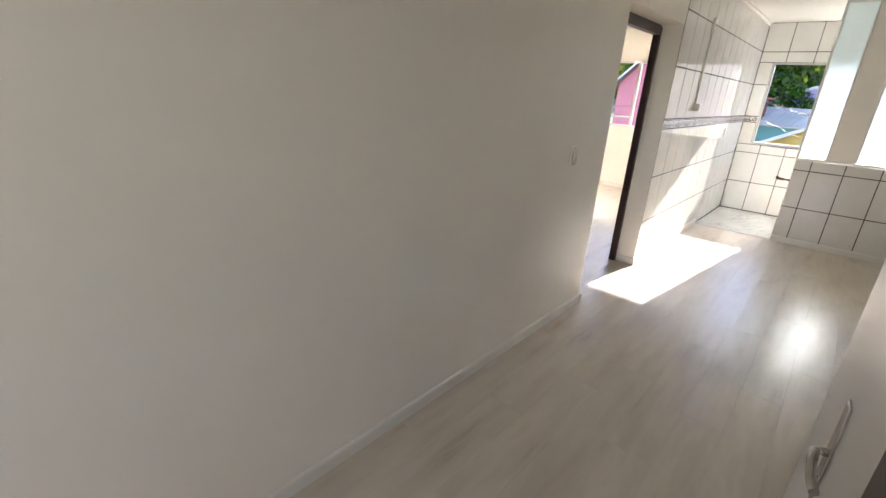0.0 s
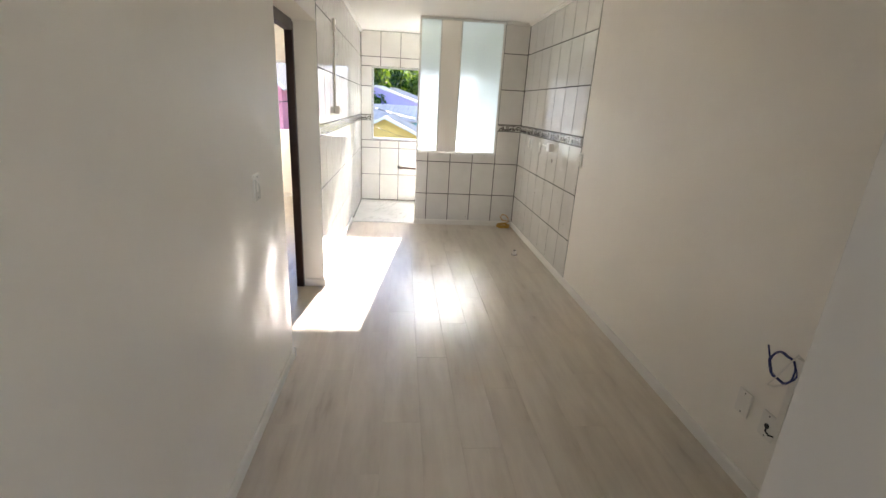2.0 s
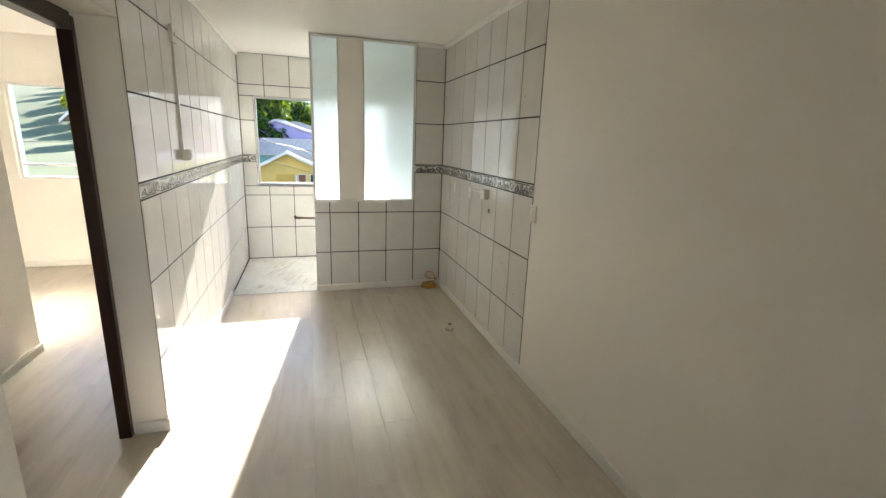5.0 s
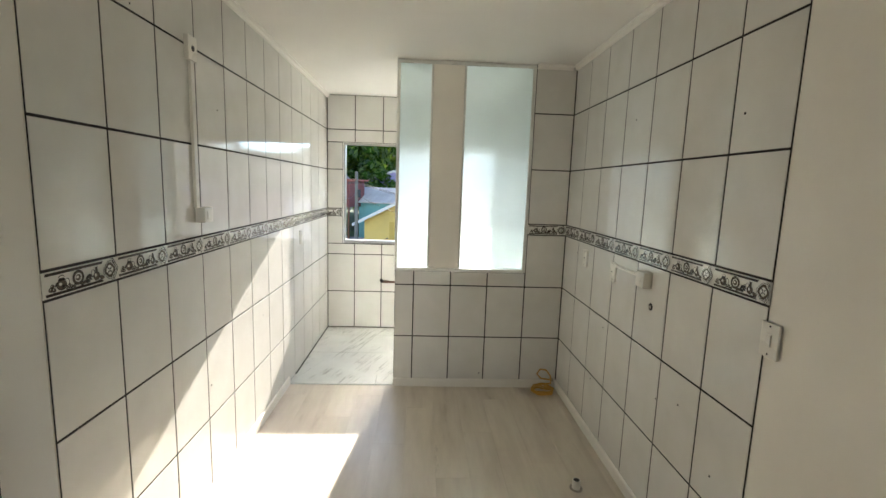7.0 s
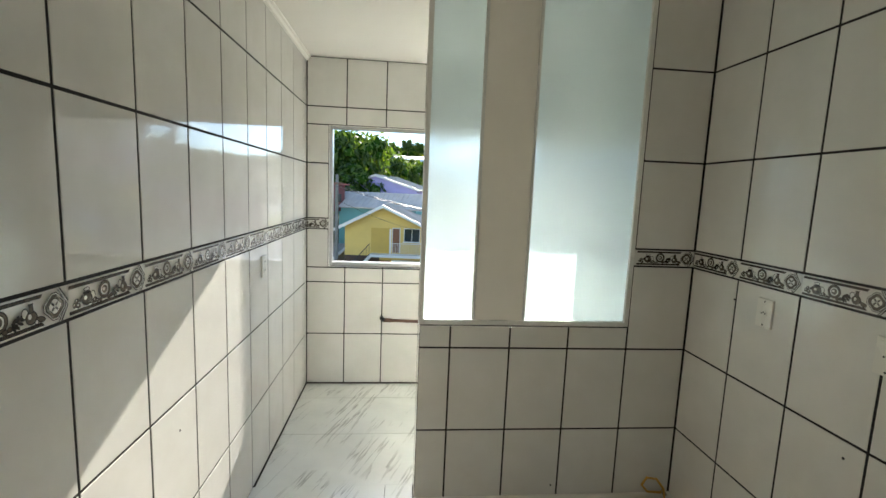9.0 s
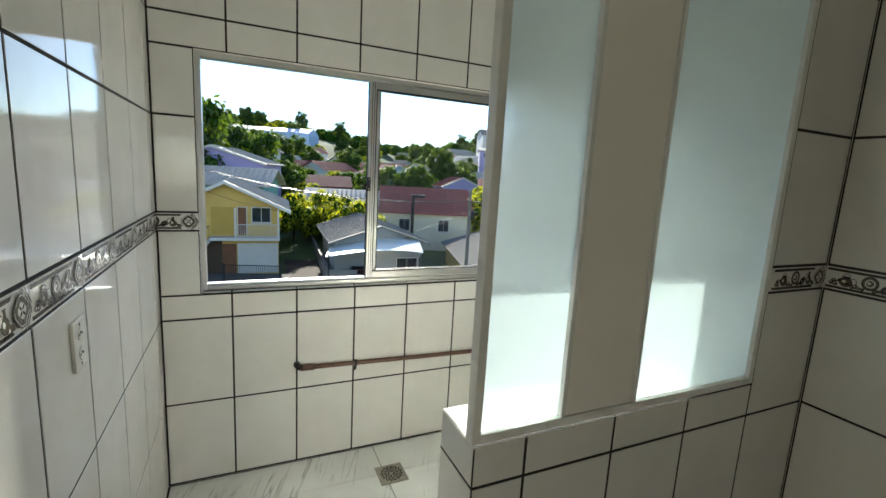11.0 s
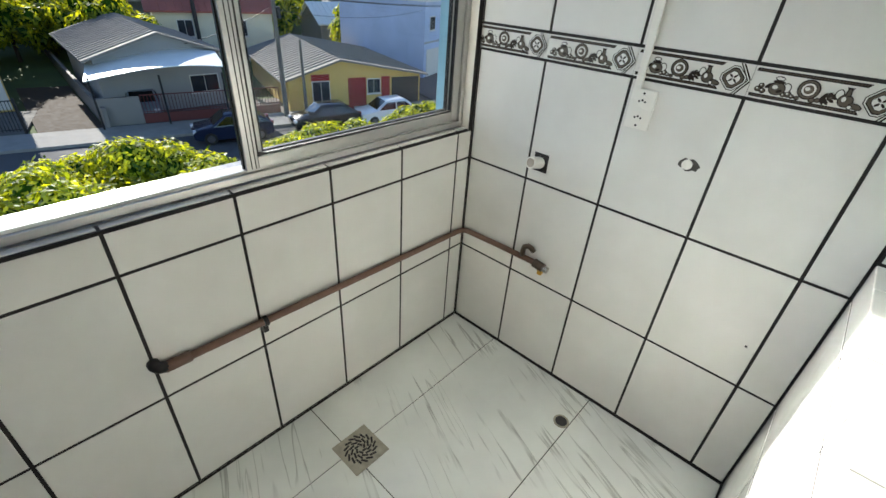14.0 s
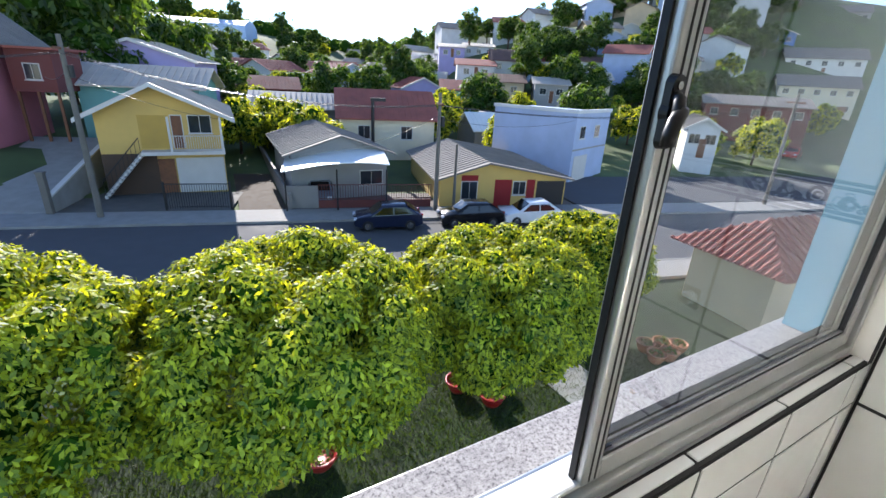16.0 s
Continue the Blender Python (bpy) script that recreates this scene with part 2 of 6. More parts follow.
def data_of(name, bm, material):
    bmesh.ops.recalc_face_normals(bm, faces=list(bm.faces))
    me = bpy.data.meshes.new(name)
    bm.to_mesh(me)
    bm.free()
    for m in (material if isinstance(material, (list, tuple)) else [material]):
        me.materials.append(m)
    return me


def part(name, bm, material, parent=None, label=""):
    """Links bm as one mesh, under a thing or a part where given."""
    ob = new(name, data_of(name, bm, material))
    if parent:
        ob.parent = parent
    if label:
        tagged(ob, label)
    return ob


def thing(name, label, category, at=(0, 0, 0), turn=0.0, group="", kind=""):
    ob = new(name)
    ob.empty_display_size = 0.1
    ob.matrix_world = pose(*at, 0, 0, turn)
    return tagged(ob, label, category, group, kind)


def setting(name, bm, material, label, category):
    return tagged(part(name, bm, material), label, category, "", "structure")

# ---- the flat: walls, floors, ceiling ----
XR, XU, YW, ZC = 2.23, 1.92, 1.51, 2.60          # kitchen's far side wall, utility side wall, window wall, ceiling
YE, HW_T, HW_Z = 1.70, 0.19, 0.975               # outer face, half wall thickness and height
WX0, WX1, WZ0, WZ1 = 0.175, 1.895, 0.99, 2.10    # utility window
BX0, BX1, BZ0, BZ1 = -2.36, -0.95, 1.04, 2.10    # bedroom window
DY0, DY1, DZ = -3.42, -2.25, 2.12                # bedroom doorway
ROW, COL, BAND, JOINT = 0.43, 0.305, 0.086, 0.009

wall_left = setting("wall_left", boxes(
    ((-0.17, -10.5, 0), (0, DY0, ZC)), ((-0.17, DY0, DZ), (0, DY1, ZC)), ((-0.17, DY1, 0), (0, YW, ZC))),
    M_WALL, "cream painted inner wall with a bedroom doorway", "wall")
wall_right = setting("wall_right", boxes(((XR, -10.5, 0), (XR + 0.15, HW_T, ZC)), ((XU, HW_T, 0), (XR + 0.15, YW, ZC))),
    M_WALL, "cream painted wall beside living room and kitchen", "wall")
wall_facade = setting("wall_facade", boxes(
    ((-3.9, YW, -0.15), (BX0, 1.615, ZC)), ((BX0, YW, -0.15), (BX1, 1.615, BZ0)), ((BX0, YW, BZ1), (BX1, 1.615, ZC)),
    ((BX1, YW, -0.15), (WX0, 1.615, ZC)), ((WX0, YW, -0.15), (WX1, 1.615, WZ0 - 0.03)), ((WX0, YW, WZ1), (WX1, 1.615, ZC)),
    ((WX1, YW, -0.15), (XR + 0.15, 1.615, ZC))), M_WALL, "cream facade wall with two window openings", "wall")
half_wall = setting("half_wall", boxes(((0.858, 0.002, 0), (XR, HW_T - 0.002, HW_Z - 0.01)), ((1.915, 0.002, HW_Z - 0.01), (XR, HW_T - 0.002, ZC))),
    M_GROUT, "tiled half wall with a full-height pier", "wall")
floor = setting("floor", boxes(((-0.17, -10.5, -0.15), (XR, 0, -0.012)), ((-3.9, -10.5, -0.15), (-0.171, YW, -0.012))), M_UNDER, "pale oak laminate floor laid lengthwise", "floor")
floor_utility = setting("floor_utility", boxes(((-0.1, 0, -0.15), (XU + 0.2, YW, -0.0035))), M_GROUT, "white marble-look porcelain utility floor", "floor")
ceiling = setting("ceiling", boxes(((-3.9, -10.5, ZC), (XR + 0.15, YE, ZC + 0.15))), M_CEIL, "white painted flat ceiling", "ceiling")
# opening made up to hold the fill lamp, never in view
wall_back = setting("wall_back", boxes(((-0.17, -10.65, 0), (0.4, -10.5, ZC)), ((0.4, -10.65, 0), (1.9, -10.5, 1.0)), ((0.4, -10.65, 2.2), (1.9, -10.5, ZC)), ((1.9, -10.65, 0), (XR + 0.15, -10.5, ZC))), M_WALL, "plain cream wall with an added lamp opening behind the entrance", "wall")
wall_entry = setting("wall_entry", boxes(((1.389, -6.36, 0), (XR, -6.21, ZC))), M_WALL, "short cream wall beside the entrance door", "wall")
wall_hall = setting("wall_hall", boxes(((-1.30, -4.2, 0), (-1.15, -1.02, ZC)), ((-1.15, -4.35, 0), (-0.17, -4.2, ZC)), ((-3.9, -1.17, 0), (-1.30, -1.02, ZC)), ((-4.05, -1.17, 0), (-3.9, YE, ZC))),
    M_WALL, "cream hall and bedroom walls", "wall")


def skirting(name, x0, y0, x1, y1, inward, label="white skirting board along the wall"):
    """A skirting board along a wall line, with a rounded top edge; inward is the side on which the room lies."""
    n = Vector((*inward, 0))
    bm = bmesh.new()
    prof = [(0, 0), (0.013, 0), (0.013, 0.055), (0.010, 0.064), (0.005, 0.068), (0, 0.068)]
    a = [bm.verts.new(Vector((x0, y0, 0)) + n * u + Vector((0, 0, v))) for u, v in prof]
    b = [bm.verts.new(Vector((x1, y1, 0)) + n * u + Vector((0, 0, v))) for u, v in prof]
    for i in range(len(prof)):
        j = (i + 1) % len(prof)
        bm.faces.new((a[i], a[j], b[j], b[i]))
    bm.faces.new(a)
    bm.faces.new(b)
    return setting(name, bm, M_BASE, label, "baseboard")


skirting("baseboard", 0, -10.5, 0, DY0, (1, 0))
skirting("baseboard", 0.003, DY1, 0.003, -0.001, (1, 0))
skirting("baseboard", 0.016, DY1, -0.15, DY1, (0, -1))
skirting("baseboard", 0.016, DY0, -0.15, DY0, (0, 1))
skirting("baseboard", XR, -6.21, XR, -2.13, (-1, 0))
skirting("baseboard", XR - 0.003, -2.13, XR - 0.003, -0.002, (-1, 0))
skirting("baseboard", 0.858, -0.003, XR - 0.014, -0.003, (0, -1))
skirting("baseboard", -1.15, -4.2, -1.15, -1.02, (1, 0))
skirting("baseboard", -1.137, -1.02, -3.9, -1.02, (0, 1))
skirting("baseboard", -3.9, YW, -0.17, YW, (0, -1))


def cornice(name, x0, y0, x1, y1, inward):
    d = [(0, 0), (0.03, 0), (0.03, -0.008), (0.018, -0.014), (0.012, -0.03), (0, -0.036)]
    n = Vector((*inward, 0))
    bm = bmesh.new()
    a = [bm.verts.new(Vector((x0, y0, ZC)) + n * u + Vector((0, 0, v))) for u, v in d]
    b = [bm.verts.new(Vector((x1, y1, ZC)) + n * u + Vector((0, 0, v))) for u, v in d]
    for i in range(len(d)):
        j = (i + 1) % len(d)
        bm.faces.new((a[i], a[j], b[j], b[i]))
    bm.faces.new(a)
    bm.faces.new(b)
    return setting(name, bm, M_CEIL, "narrow white plaster cornice", "trim")


cornice("trim", 0.004, -2.23, 0.004, YW - 0.004, (1, 0))
cornice("trim", XR - 0.004, -2.13, XR - 0.004, -0.004, (-1, 0))
cornice("trim", XR - 0.036, -0.004, 1.915, -0.004, (0, -1))

# bedroom door frame: two jambs and a head, dark stained
frame_bed = thing("door_frame", "dark-stained wooden door frame without a door leaf", "door frame", kind="structure")
part("jamb", soft_box((-0.225, DY1 - 0.035, 0), (-0.165, DY1 + 0.0, DZ - 0.015), 0.003), M_DARKWOOD, frame_bed)
part("jamb", soft_box((-0.225, DY0 - 0.0, 0), (-0.165, DY0 + 0.035, DZ - 0.015), 0.003), M_DARKWOOD, frame_bed)
part("head", soft_box((-0.225, DY0 + 0.036, DZ - 0.075), (-0.165, DY1 - 0.036, DZ - 0.002), 0.003), M_DARKWOOD, frame_bed)

# ---- glazed partition on the half wall ----
def sash_bars(x0, x1, z0, z1, y0, y1, wdt):
    """Four butted bars of a rectangular frame."""
    return [((x0, y0, z0), (x0 + wdt, y1, z1)), ((x1 - wdt, y0, z0), (x1, y1, z1)),
            ((x0 + wdt, y0, z0), (x1 - wdt, y1, z0 + wdt)), ((x0 + wdt, y0, z1 - wdt), (x1 - wdt, y1, z1))]


partition = thing("glass_partition", "frosted glass partition in a white frame above the half wall", "partition")
for lo, hi in sash_bars(0.850, 1.913, 0.977, ZC - 0.005, 0.0, 0.035, 0.024):
    part("frame_bar", soft_box(lo, hi, 0.003), M_WHITEALU, partition)
part("post", soft_box((1.125, 0.004, 1.002), (1.362, 0.034, ZC - 0.03), 0.003), M_WALL, partition, "broad cream painted post")
part("bead", soft_box((1.1105, 0.0, 1.002), (1.1245, 0.03, ZC - 0.03), 0.002), M_WHITEALU, partition)
part("bead", soft_box((1.3625, 0.0, 1.002), (1.3765, 0.03, ZC - 0.03), 0.002), M_WHITEALU, partition)
part("pane", boxes(((0.8745, 0.014, 1.0015), (1.110, 0.020, ZC - 0.0295))), M_FROST, partition, "frosted glass pane")
part("pane", boxes(((1.377, 0.014, 1.0015), (1.8885, 0.020, ZC - 0.0295))), M_FROST, partition, "frosted glass pane")

# ---- utility window: aluminium, two sliding sashes pushed to one side ----
window_1 = thing("window_1", "aluminium sliding window with its sash pushed open", "window", kind="structure")
FY0, FY1 = 1.545, 1.615
for i, (lo, hi) in enumerate(sash_bars(WX0, WX1, WZ0, WZ1, FY0, FY1, 0.022)):
    part("frame_bar", soft_box(lo, hi, 0.003), M_ALU, window_1)
part("track", soft_box((WX0 + 0.022, 1.556, WZ0 + 0.021), (WX1 - 0.022, 1.604, WZ0 + 0.030), 0.004, 2), M_WHITEALU, window_1, "worn white bottom rail")


def sash(x0, x1, y0, name, glazed=True):
    s = part(name, bmesh.new(), M_ALU, window_1)
    wdt = 0.036
    for lo, hi in sash_bars(x0, x1, WZ0 + 0.026, WZ1 - 0.024, y0, y0 + 0.022, wdt):
        part("stile", soft_box(lo, hi, 0.003), M_ALU, s)
    for lo, hi in sash_bars(x0 + wdt, x1 - wdt, WZ0 + 0.026 + wdt, WZ1 - 0.024 - wdt, y0 + 0.004, y0 + 0.018, 0.006):
        part("gasket", boxes((lo, hi)), M_RUBBER, s)
    if not glazed:
        return s
    g = part("pane", boxes(((x0 + wdt + 0.006, y0 + 0.009, WZ0 + 0.068), (x1 - wdt - 0.006, y0 + 0.013, WZ1 - 0.066))), M_GLASS, s)
    g.visible_shadow = False
    return s


sash(0.985, WX1 - 0.024, 1.554, "sash")
sash(1.012, WX1 - 0.024, 1.580, "sash", False)
part("gasket", boxes(((0.9805, 1.566, WZ0 + 0.03), (0.9845, 1.576, WZ1 - 0.03))), M_RUBBER, window_1)
# black strips laid on for the shade in the track gaps
for y in (1.5575, 1.5825):
    part("groove_shade", boxes(((1.022, y, WZ0 + 0.0222), (WX1 - 0.0225, y + 0.016, WZ0 + 0.0245))), M_RUBBER, window_1)
# the same dark strips for the shaded grooves of the stile
for x in (0.998, 1.010):
    part("groove_shade", boxes(((x, 1.5532, WZ0 + 0.03), (x + 0.003, 1.5545, WZ1 - 0.03))), M_RUBBER, window_1)
bm = bmesh.new()
for z, r in ((1.513, 0.0105), (1.540, 0.0125), (1.567, 0.0105)):
    rod(bm, (0.988, 1.5535, z), (0.988, 1.544, z), r, 18, r * 0.9)
box(bm, (0.978, 1.545, 1.513), (0.998, 1.5535, 1.567))
lock = part("latch", bm, M_BLACK, window_1, "black plastic sash latch")
part("latch_lever", tube([(0.988, 1.542, 1.540), (0.985, 1.534, 1.541), (0.976, 1.529, 1.540), (0.968, 1.527, 1.533), (0.964, 1.527, 1.521), (0.965, 1.528, 1.510)], 0.0075, 10), M_BLACK, lock)
part("latch_cam", tube([(0.988, 1.546, 1.556), (0.981, 1.536, 1.553), (0.975, 1.531, 1.543), (0.979, 1.531, 1.531)], 0.006, 10), M_BLACK, lock)
for z in (1.566, 1.514):
    bm = bmesh.new()
    rod(bm, (0.988, 1.5445, z), (0.988, 1.5425, z), 0.0042, 12)
    part("screw", bm, M_CHROME, lock)
sill = setting("window_sill", soft_box((WX0 - 0.06, 1.616, WZ0 - 0.032), (WX1 + 0.06, 1.718, WZ0 - 0.002), 0.004), M_GRANITE, "speckled grey granite outer window sill", "window sill")

# ---- bedroom window ----
window_2 = thing("window_2", "white-framed bedroom window with clear panes", "window", kind="structure")
for lo, hi in sash_bars(BX0, BX1, BZ0, BZ1, 1.55, 1.61, 0.03):
    part("frame_bar", soft_box(lo, hi, 0.003), M_WHITEALU, window_2)
part("mullion", soft_box((-1.68, 1.555, BZ0 + 0.03), (-1.64, 1.605, BZ1 - 0.03), 0.003), M_WHITEALU, window_2)
part("transom", soft_box((BX0 + 0.03, 1.557, 1.19), (-1.68, 1.603, 1.215), 0.003), M_WHITEALU, window_2)
for a, b in ((BX0 + 0.03, -1.68), (-1.64, BX1 - 0.03)):
    g = part("pane", boxes(((a, 1.579, BZ0 + 0.03), (b, 1.583, BZ1 - 0.03))), M_GLASS, window_2)
    g.visible_shadow = False

# ---- outside: street frame, terrain ----
GZ, TURN = -6.8, -16.0
SC, SS = math.cos(radians(TURN)), math.sin(radians(TURN))


def street(u, v, z=0.0):
    """World place from metres along the street, metres beyond the far kerb, and height."""
    return Vector((u * SC - v * SS, 28.5 + u * SS + v * SC, z))


def smooth(a, b, x):
    t = max(0.0, min(1.0, (x - a) / (b - a)))
    return t * t * (3 - 2 * t)


def land(u, v):
    """Height of the ground."""
    z = GZ + 2.6 * smooth(6, 60, v) + 6.5 * smooth(60, 210, v)
    z += 20.0 * smooth(25, 130, u) * smooth(28, 130, v)
    z += 9.0 * smooth(-5, -70, u) * smooth(50, 140, v)
    z += 8.0 * smooth(110, 215, v) * smooth(25, -30, u)
    z += 2.0 * smooth(-60, -20, u) * smooth(25, -15, u) * smooth(150, 215, v)
    back = 1 - smooth(108, 175, v)
    z += (6.5 * smooth(28, 46, u) * smooth(42, 66, v) + 3.5 * smooth(66, 98, v) * smooth(25, 45, u)) * back
    z += 8.0 * smooth(90, 160, u) * smooth(48, 90, v) * back
    z += 9.0 * smooth(-30, 15, u) * smooth(150, 235, v) * (1 - 0.6 * smooth(90, 150, u))
    z += 2.4 * smooth(-7.5, -13, u) * smooth(3, 9, v)
    return z


# lawn green set dark, with the trees' shade put into the colour
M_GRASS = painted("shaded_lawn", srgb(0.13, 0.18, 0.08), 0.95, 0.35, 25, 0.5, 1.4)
M_EARTH = painted("hillside_green", srgb(0.30, 0.36, 0.20), 0.95, 0.35, 3, 0.4, 0.25)
M_ASPHALT = painted("street_asphalt", srgb(0.29, 0.29, 0.30), 0.9, 0.15, 60, 0.2, 1)
M_PAVE = painted("pavement_concrete", srgb(0.55, 0.54, 0.52), 0.9, 0.12, 40, 0.2, 1.5)
M_COBBLE = painted("gravel_drive", srgb(0.26, 0.21, 0.16), 0.95, 0.3, 12, 0.6, 5)
M_FACADE = painted("pale_blue_facade", srgb(0.66, 0.83, 0.88), 0.8, 0.04, 80, 0.2, 2)
M_ROOFGREY = painted("weathered_fibre_cement", srgb(0.50, 0.47, 0.44), 0.85, 0.15, 8, 0.2, 0.8)
M_ROOFPALE = painted("pale_sheet_roof", srgb(0.70, 0.66, 0.61), 0.6, 0.12, 8, 0.2, 0.7)
M_ROOFRED = painted("red_clay_tiles", srgb(0.58, 0.33, 0.28), 0.8, 0.18, 10, 0.3, 0.9)
M_ROOFBROWN = painted("brown_roof_tiles", srgb(0.42, 0.31, 0.27), 0.85, 0.2, 10, 0.3, 0.9)
M_ROOFWHITE = painted("white_sheet_awning", srgb(0.88, 0.88, 0.86), 0.4, 0.05, 8, 0.1, 0.7)
M_TRIM = painted("white_house_trim", srgb(0.78, 0.76, 0.73), 0.6, 0.05)
M_HGLASS = painted("dark_house_glazing", srgb(0.16, 0.18, 0.20), 0.12, 0.2)
M_IRON = painted("black_iron_bars", srgb(0.08, 0.08, 0.09), 0.5, 0.2)
M_POLE = painted("concrete_utility_pole", srgb(0.42, 0.40, 0.37), 0.9, 0.15, 30, 0.2, 2)
M_BROWN = painted("brown_timber_boards", srgb(0.45, 0.28, 0.17), 0.6, 0.2, 20, 0.2, 4)
PAINTS = {k: painted(k + "_house_paint", srgb(*c), 0.8, 0.08, 30, 0.15, 0.6) for k, c in {
    "yellow": (0.80, 0.66, 0.37), "grey": (0.58, 0.57, 0.56), "cream": (0.82, 0.78, 0.68), "lavender": (0.65, 0.70, 0.80),
    "pink": (0.76, 0.46, 0.50), "brick": (0.42, 0.22, 0.20), "purple": (0.64, 0.60, 0.76), "teal": (0.42, 0.62, 0.60),
    "white": (0.80, 0.80, 0.79), "red": (0.55, 0.12, 0.12), "sand": (0.74, 0.66, 0.54), "blue": (0.30, 0.45, 0.66), "concrete": (0.52, 0.50, 0.48)}.items()}

# the ground: one sheet, fine near the street and coarse far off
gu = [-900, -500, -300, -200, -150] + list(range(-120, 181, 6)) + [220, 300, 500, 900]
gv = [-24, -16, -8.2, 0, 3, 6, 9, 12, 16, 20] + list(range(26, 231, 8)) + [260, 320, 450, 700, 1100]
bm = bmesh.new()
grid = [[bm.verts.new(street(u, v, (land(u, v) if v > 2.9 else GZ) - 0.04)) for v in gv] for u in gu]
for i in range(len(gu) - 1):
    for j in range(len(gv) - 1):
        f = bm.faces.new((grid[i][j], grid[i + 1][j], grid[i + 1][j + 1], grid[i][j + 1]))
        f.smooth = True
setting("ground", bm, M_EARTH, "green hillside ground rising beyond the street", "ground")
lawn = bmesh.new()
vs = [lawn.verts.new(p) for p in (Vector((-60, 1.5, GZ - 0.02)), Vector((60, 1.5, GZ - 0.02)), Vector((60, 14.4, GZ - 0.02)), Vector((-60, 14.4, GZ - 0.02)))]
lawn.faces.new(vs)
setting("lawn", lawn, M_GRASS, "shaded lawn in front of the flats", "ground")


def slab(u0, u1, v0, v1, z0, z1, m=None):
    bm = bmesh.new()
    low = [bm.verts.new(street(u, v, z0)) for u, v in ((u0, v0), (u1, v0), (u1, v1), (u0, v1))]
    top = [bm.verts.new(street(u, v, z1)) for u, v in ((u0, v0), (u1, v0), (u1, v1), (u0, v1))]
    bm.faces.new(top)
    for i in range(4):
        bm.faces.new((low[i], low[(i + 1) % 4], top[(i + 1) % 4], top[i]))
    return bm


setting("road", slab(-150, 150, -8.0, 0, GZ - 0.3, GZ), M_ASPHALT, "grey asphalt street with parked cars", "road")
setting("pavement", slab(-150, 150, 0.12, 2.5, GZ - 0.3, GZ + 0.13), M_PAVE, "concrete pavement along the far side of the street", "pavement")
setting("pavement", slab(-150, 150, -10.0, -8.12, GZ - 0.3, GZ + 0.13), M_PAVE, "concrete pavement beside the lawn", "pavement")
setting("kerb", slab(-150, 150, 0, 0.118, GZ - 0.3, GZ + 0.14), M_PAVE, "raised concrete kerb", "kerb")
setting("kerb", slab(-150, 150, -8.118, -8.0, GZ - 0.3, GZ + 0.14), M_PAVE, "raised concrete kerb", "kerb")
drive = boxes(((0, 0, -0.3), (2.75, 27, 0.10)))
drive.transform(pose(2.95, 29.85, GZ, 0, 0, -4))
setting("driveway", drive, M_COBBLE, "gravel driveway between two houses", "driveway")
ramp = slab(-13.5, -7.6, 2.5, 14, GZ - 0.6, GZ + 0.16)
for vt in ramp.verts:
    if vt.co.y > street(-10.5, 9)[1]:
        vt.co.z += 2.6
setting("driveway", ramp, M_PAVE, "pale concrete driveway rising beside the pink house", "driveway")
side_wall = slab(-7.55, -7.35, 2.6, 14, GZ - 0.3, GZ + 1.0)
coping = slab(-7.60, -7.30, 2.6, 14, GZ + 1.003, GZ + 1.10)
for bm in (side_wall, coping):
    for vt in bm.verts:
        if vt.co.y > street(-7.4, 9)[1] and vt.co.z > GZ:
            vt.co.z += 2.9
drive_wall = setting("garden_wall", side_wall, M_PAVE, "pale rendered wall rising beside the driveway", "wall")
part("coping", coping, M_TRIM, drive_wall)
pillar = thing("gate_pillar", "tall dark concrete gate pillar at the driveway", "pillar", street(-7.45, 2.4, GZ + 0.1), TURN)
part("shaft", soft_box((-0.16, -0.16, -0.1), (0.16, 0.16, 2.3), 0.02), M_POLE, pillar)
part("cap", soft_box((-0.2, -0.2, 2.3), (0.2, 0.2, 2.4), 0.02), M_POLE, pillar)
setting("forecourt", slab(25.5, 62, 2.5, 12, GZ - 0.3, GZ + 0.16), M_ASPHALT, "dark paved forecourt", "driveway")
setting("yard", slab(-7.4, 1.85, 2.5, 7.2, GZ - 0.3, GZ + 0.11), painted("dark_yard_concrete", srgb(0.36, 0.35, 0.33), 0.9, 0.2, 30, 0.2, 1.2), "dark concrete front yard", "yard")
setting("yard", slab(5.2, 25.4, 2.7, 6.4, GZ - 0.3, GZ + 0.09), painted("worn_yard_concrete", srgb(0.38, 0.35, 0.33), 0.9, 0.2, 30, 0.2, 1.2), "worn concrete front yard", "yard")
setting("path", boxes(((9.0, 5.0, GZ - 0.1), (10.6, 11.0, GZ + 0.02))), M_PAVE, "concrete garden path", "path")
setting("facade_outside", boxes(
    ((-8, 1.6155, -7.5), (BX0, YE, 6)), ((BX0, 1.6155, -7.5), (BX1, YE, BZ0)), ((BX0, 1.6155, BZ1), (BX1, YE, 6)),
    ((BX1, 1.6155, -7.5), (WX0, YE, 6)), ((WX0, 1.6155, -7.5), (WX1, YE, WZ0 - 0.033)), ((WX0, 1.6155, WZ1), (WX1, YE, 6)),
    ((WX1, 1.6155, -7.5), (9, YE, 6))), M_FACADE, "pale blue rendered facade of the flats", "facade")


